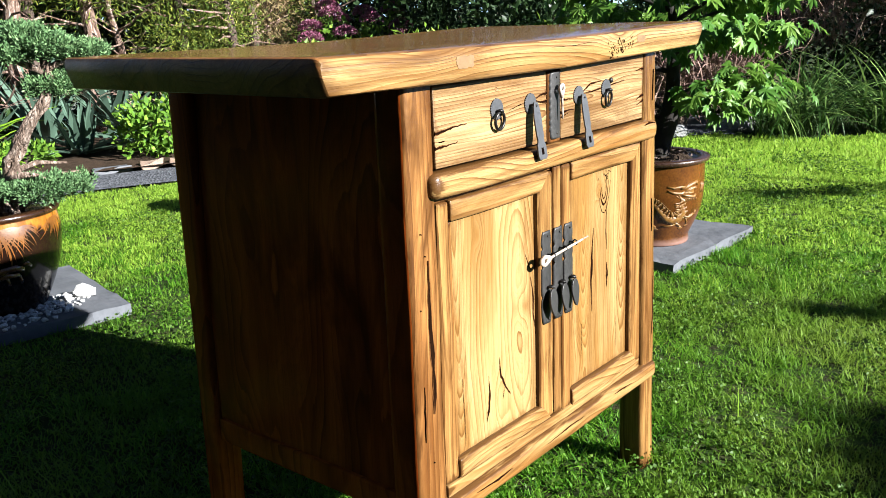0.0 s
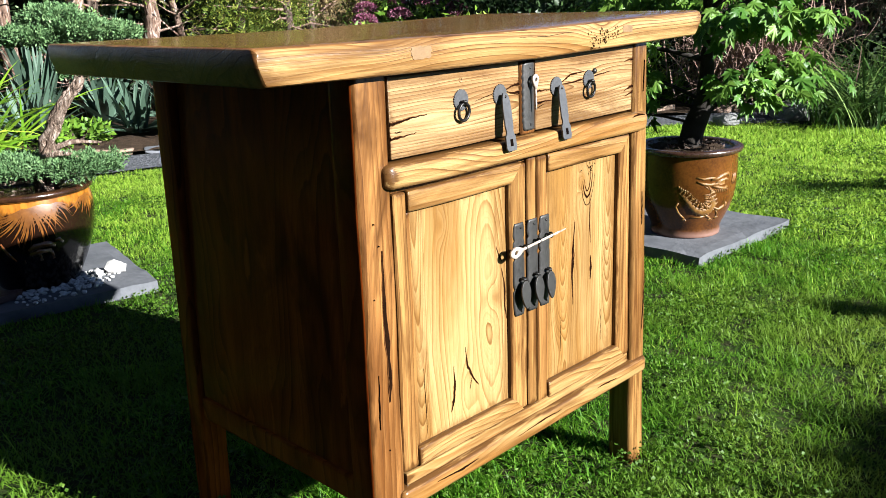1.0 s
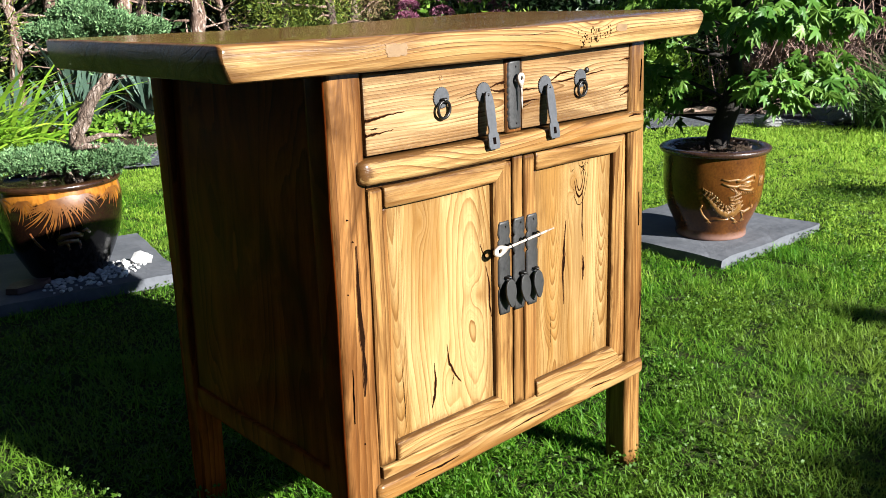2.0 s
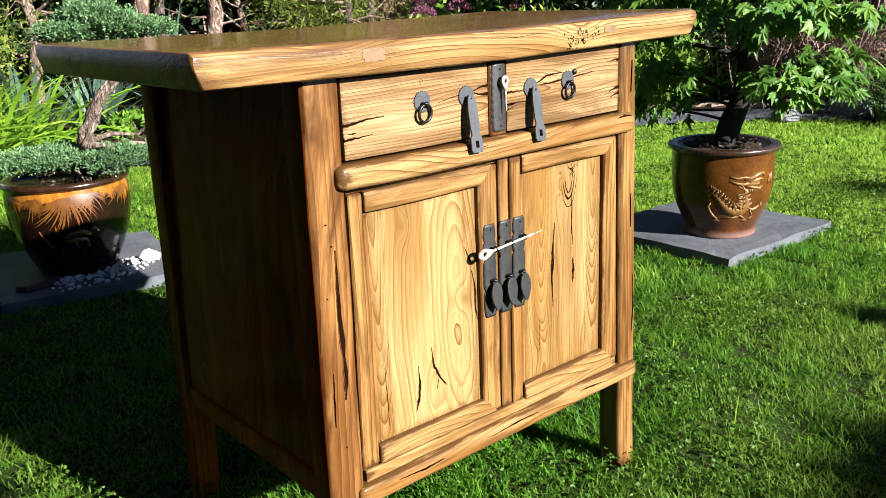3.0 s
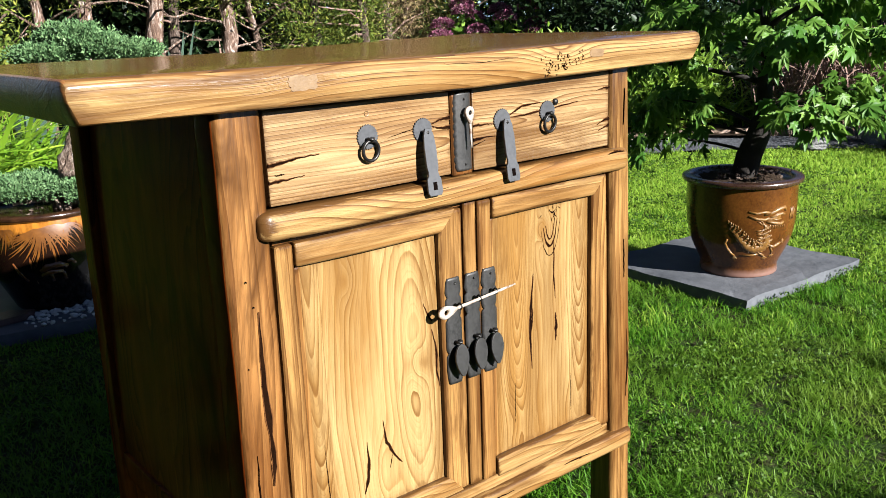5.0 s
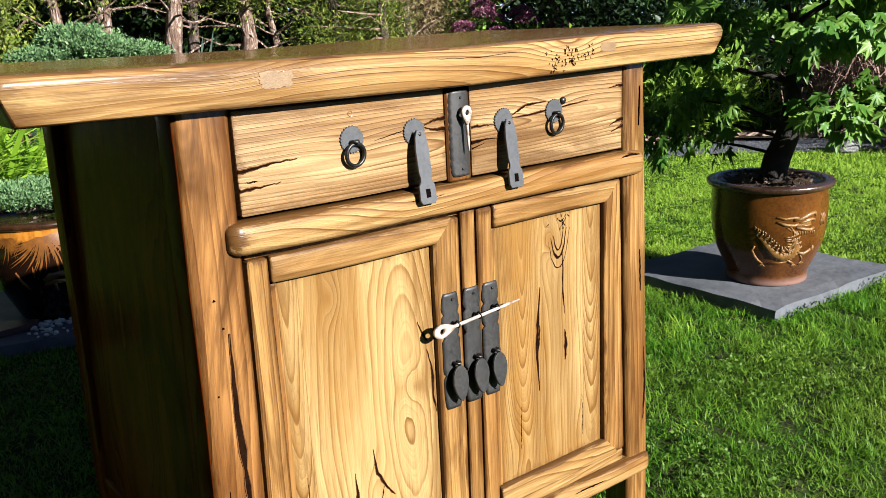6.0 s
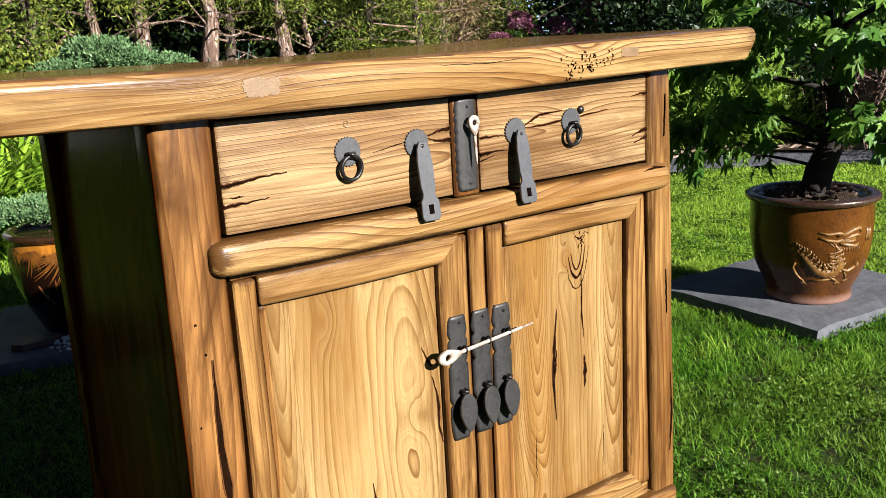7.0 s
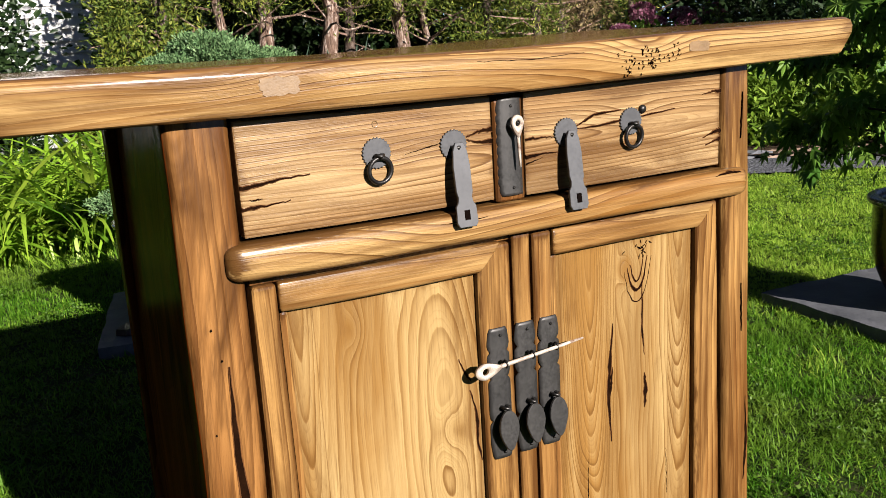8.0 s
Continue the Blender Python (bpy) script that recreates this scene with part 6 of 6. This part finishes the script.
def turf_patch(x0, x1, y0, y1, density, length, width, segs):
    """Feet of the blades in a rectangle, drawn as two lots: green turf, and paler turf whose colour carries the
    sunlight of the far lawn.
    """
    n = int((x1 - x0) * (y1 - y0) * density)
    p = np.stack([rng.uniform(x0, x1, n), rng.uniform(y0, y1, n), np.full(n, -0.012)], 1)
    p = p[on_lawn(p)]
    bare = np.array([noise.noise(Vector((x * 13, y * 13, 3))) + 0.5 * noise.noise(Vector((x * 4, y * 4, 8))) for x, y in p[:, :2]])
    p = p[(bare > -0.28) | (rng.random(len(p)) < 0.3)]
    drift = np.array([noise.noise(Vector((x * 1.7, y * 1.7, 2))) + 0.6 * noise.noise(Vector((x * 6, y * 6, 4))) for x, y in p[:, :2]])
    lit_toned = rng.random(len(p)) < np.clip(0.55 * p[:, 0] + 0.4 * p[:, 1] - 1.15 + 0.9 * drift, 0, 0.8)
    lots = []
    for q in (p[~lit_toned], p[lit_toned]):
        n = len(q)
        tuft = np.array([noise.noise(Vector((x * 9, y * 9, 0))) for x, y in q[:, :2]])
        ln = length * rng.uniform(0.5, 1.25, n) * (1 + 0.8 * tuft)
        pitch = rng.uniform(0.4, 1.45, n) if segs > 2 else rng.uniform(0.65, 1.5, n)
        lots.append(ribbons(rng, q, rng.uniform(0, 2 * np.pi, n), pitch, ln, width * rng.uniform(0.7, 1.3, n), rng.uniform(0.1, 1.3, n), segs, 0.3))
    return lots


PATCHES = [(-1.1, 0.4, 0.1, 2.0, 17000, 0.032, 0.0032, 3), (-0.2, 2.3, -0.6, 1.4, 27000, 0.033, 0.0027, 3), (0.4, 2.6, 1.4, 4.6, 19000, 0.028, 0.0038, 2), (-1.6, 0.4, 2.0, 4.2, 18000, 0.028, 0.004, 2),
           (2.3, 4.0, -0.8, 3.6, 16000, 0.03, 0.0048, 2), (4.0, 6.4, -1.5, 3.3, 9500, 0.036, 0.008, 2),
           (-4.6, -1.1, -0.6, 2.0, 1700, 0.036, 0.013, 2), (-4.6, -1.6, 2.0, 4.2, 1700, 0.036, 0.013, 2), (-4.6, 2.3, -4.6, -0.6, 1700, 0.036, 0.013, 2), (2.3, 6.4, -4.6, -0.8, 1600, 0.036, 0.013, 2)]
for row in PATCHES:
    for (v, f), mat, label in zip(turf_patch(*row), (grass_leaf, grass_pale), ("short green mown lawn grass with clover", "yellowish green mown lawn grass, sunlight put into its colour")):
        if len(f):
            tagged(soup("lawn_grass", v, f, mat), label, "grass", kind="stuff")
# clover among the grass
n = 36000
p = np.stack([rng.uniform(-0.9, 4.5, n), rng.uniform(-0.6, 3.4, n), rng.uniform(0.018, 0.034, n)], 1)
keep = np.array([noise.noise(Vector((x * 2.2, y * 2.2, 5))) > 0.02 for x, y in p[:, :2]]) & on_lawn(p, 0.045)
p = np.repeat(p[keep], 3, 0)
v, f = sprays(rng, p, np.concatenate([rng.normal(0, 1, (len(p), 2)), np.full((len(p), 1), 0.15)], 1), 0.01, 0.0045, 0.1)
tagged(soup("clover", v, f, clover_leaf), "small clover leaves among the lawn grass", "clover", kind="stuff")
# a few long bleached stalks
for x, y, a, l in ((-0.56, 1.05, 1.9, 0.13), (-0.5, 0.98, 2.2, 0.1), (0.62, -0.12, 0.4, 0.12), (2.9, 0.35, 0.5, 0.2), (1.7, -0.1, 2.6, 0.12)):
    v, f = ribbons(rng, np.array([[x, y, 0.0]]), np.array([a]), np.array([1.1]), np.array([l]), np.array([0.003]), np.array([0.5]), 4)
    tagged(soup("grass_stalk", v, f, lily_leaf), "long bleached grass stalk in the lawn", "grass", "stalks")
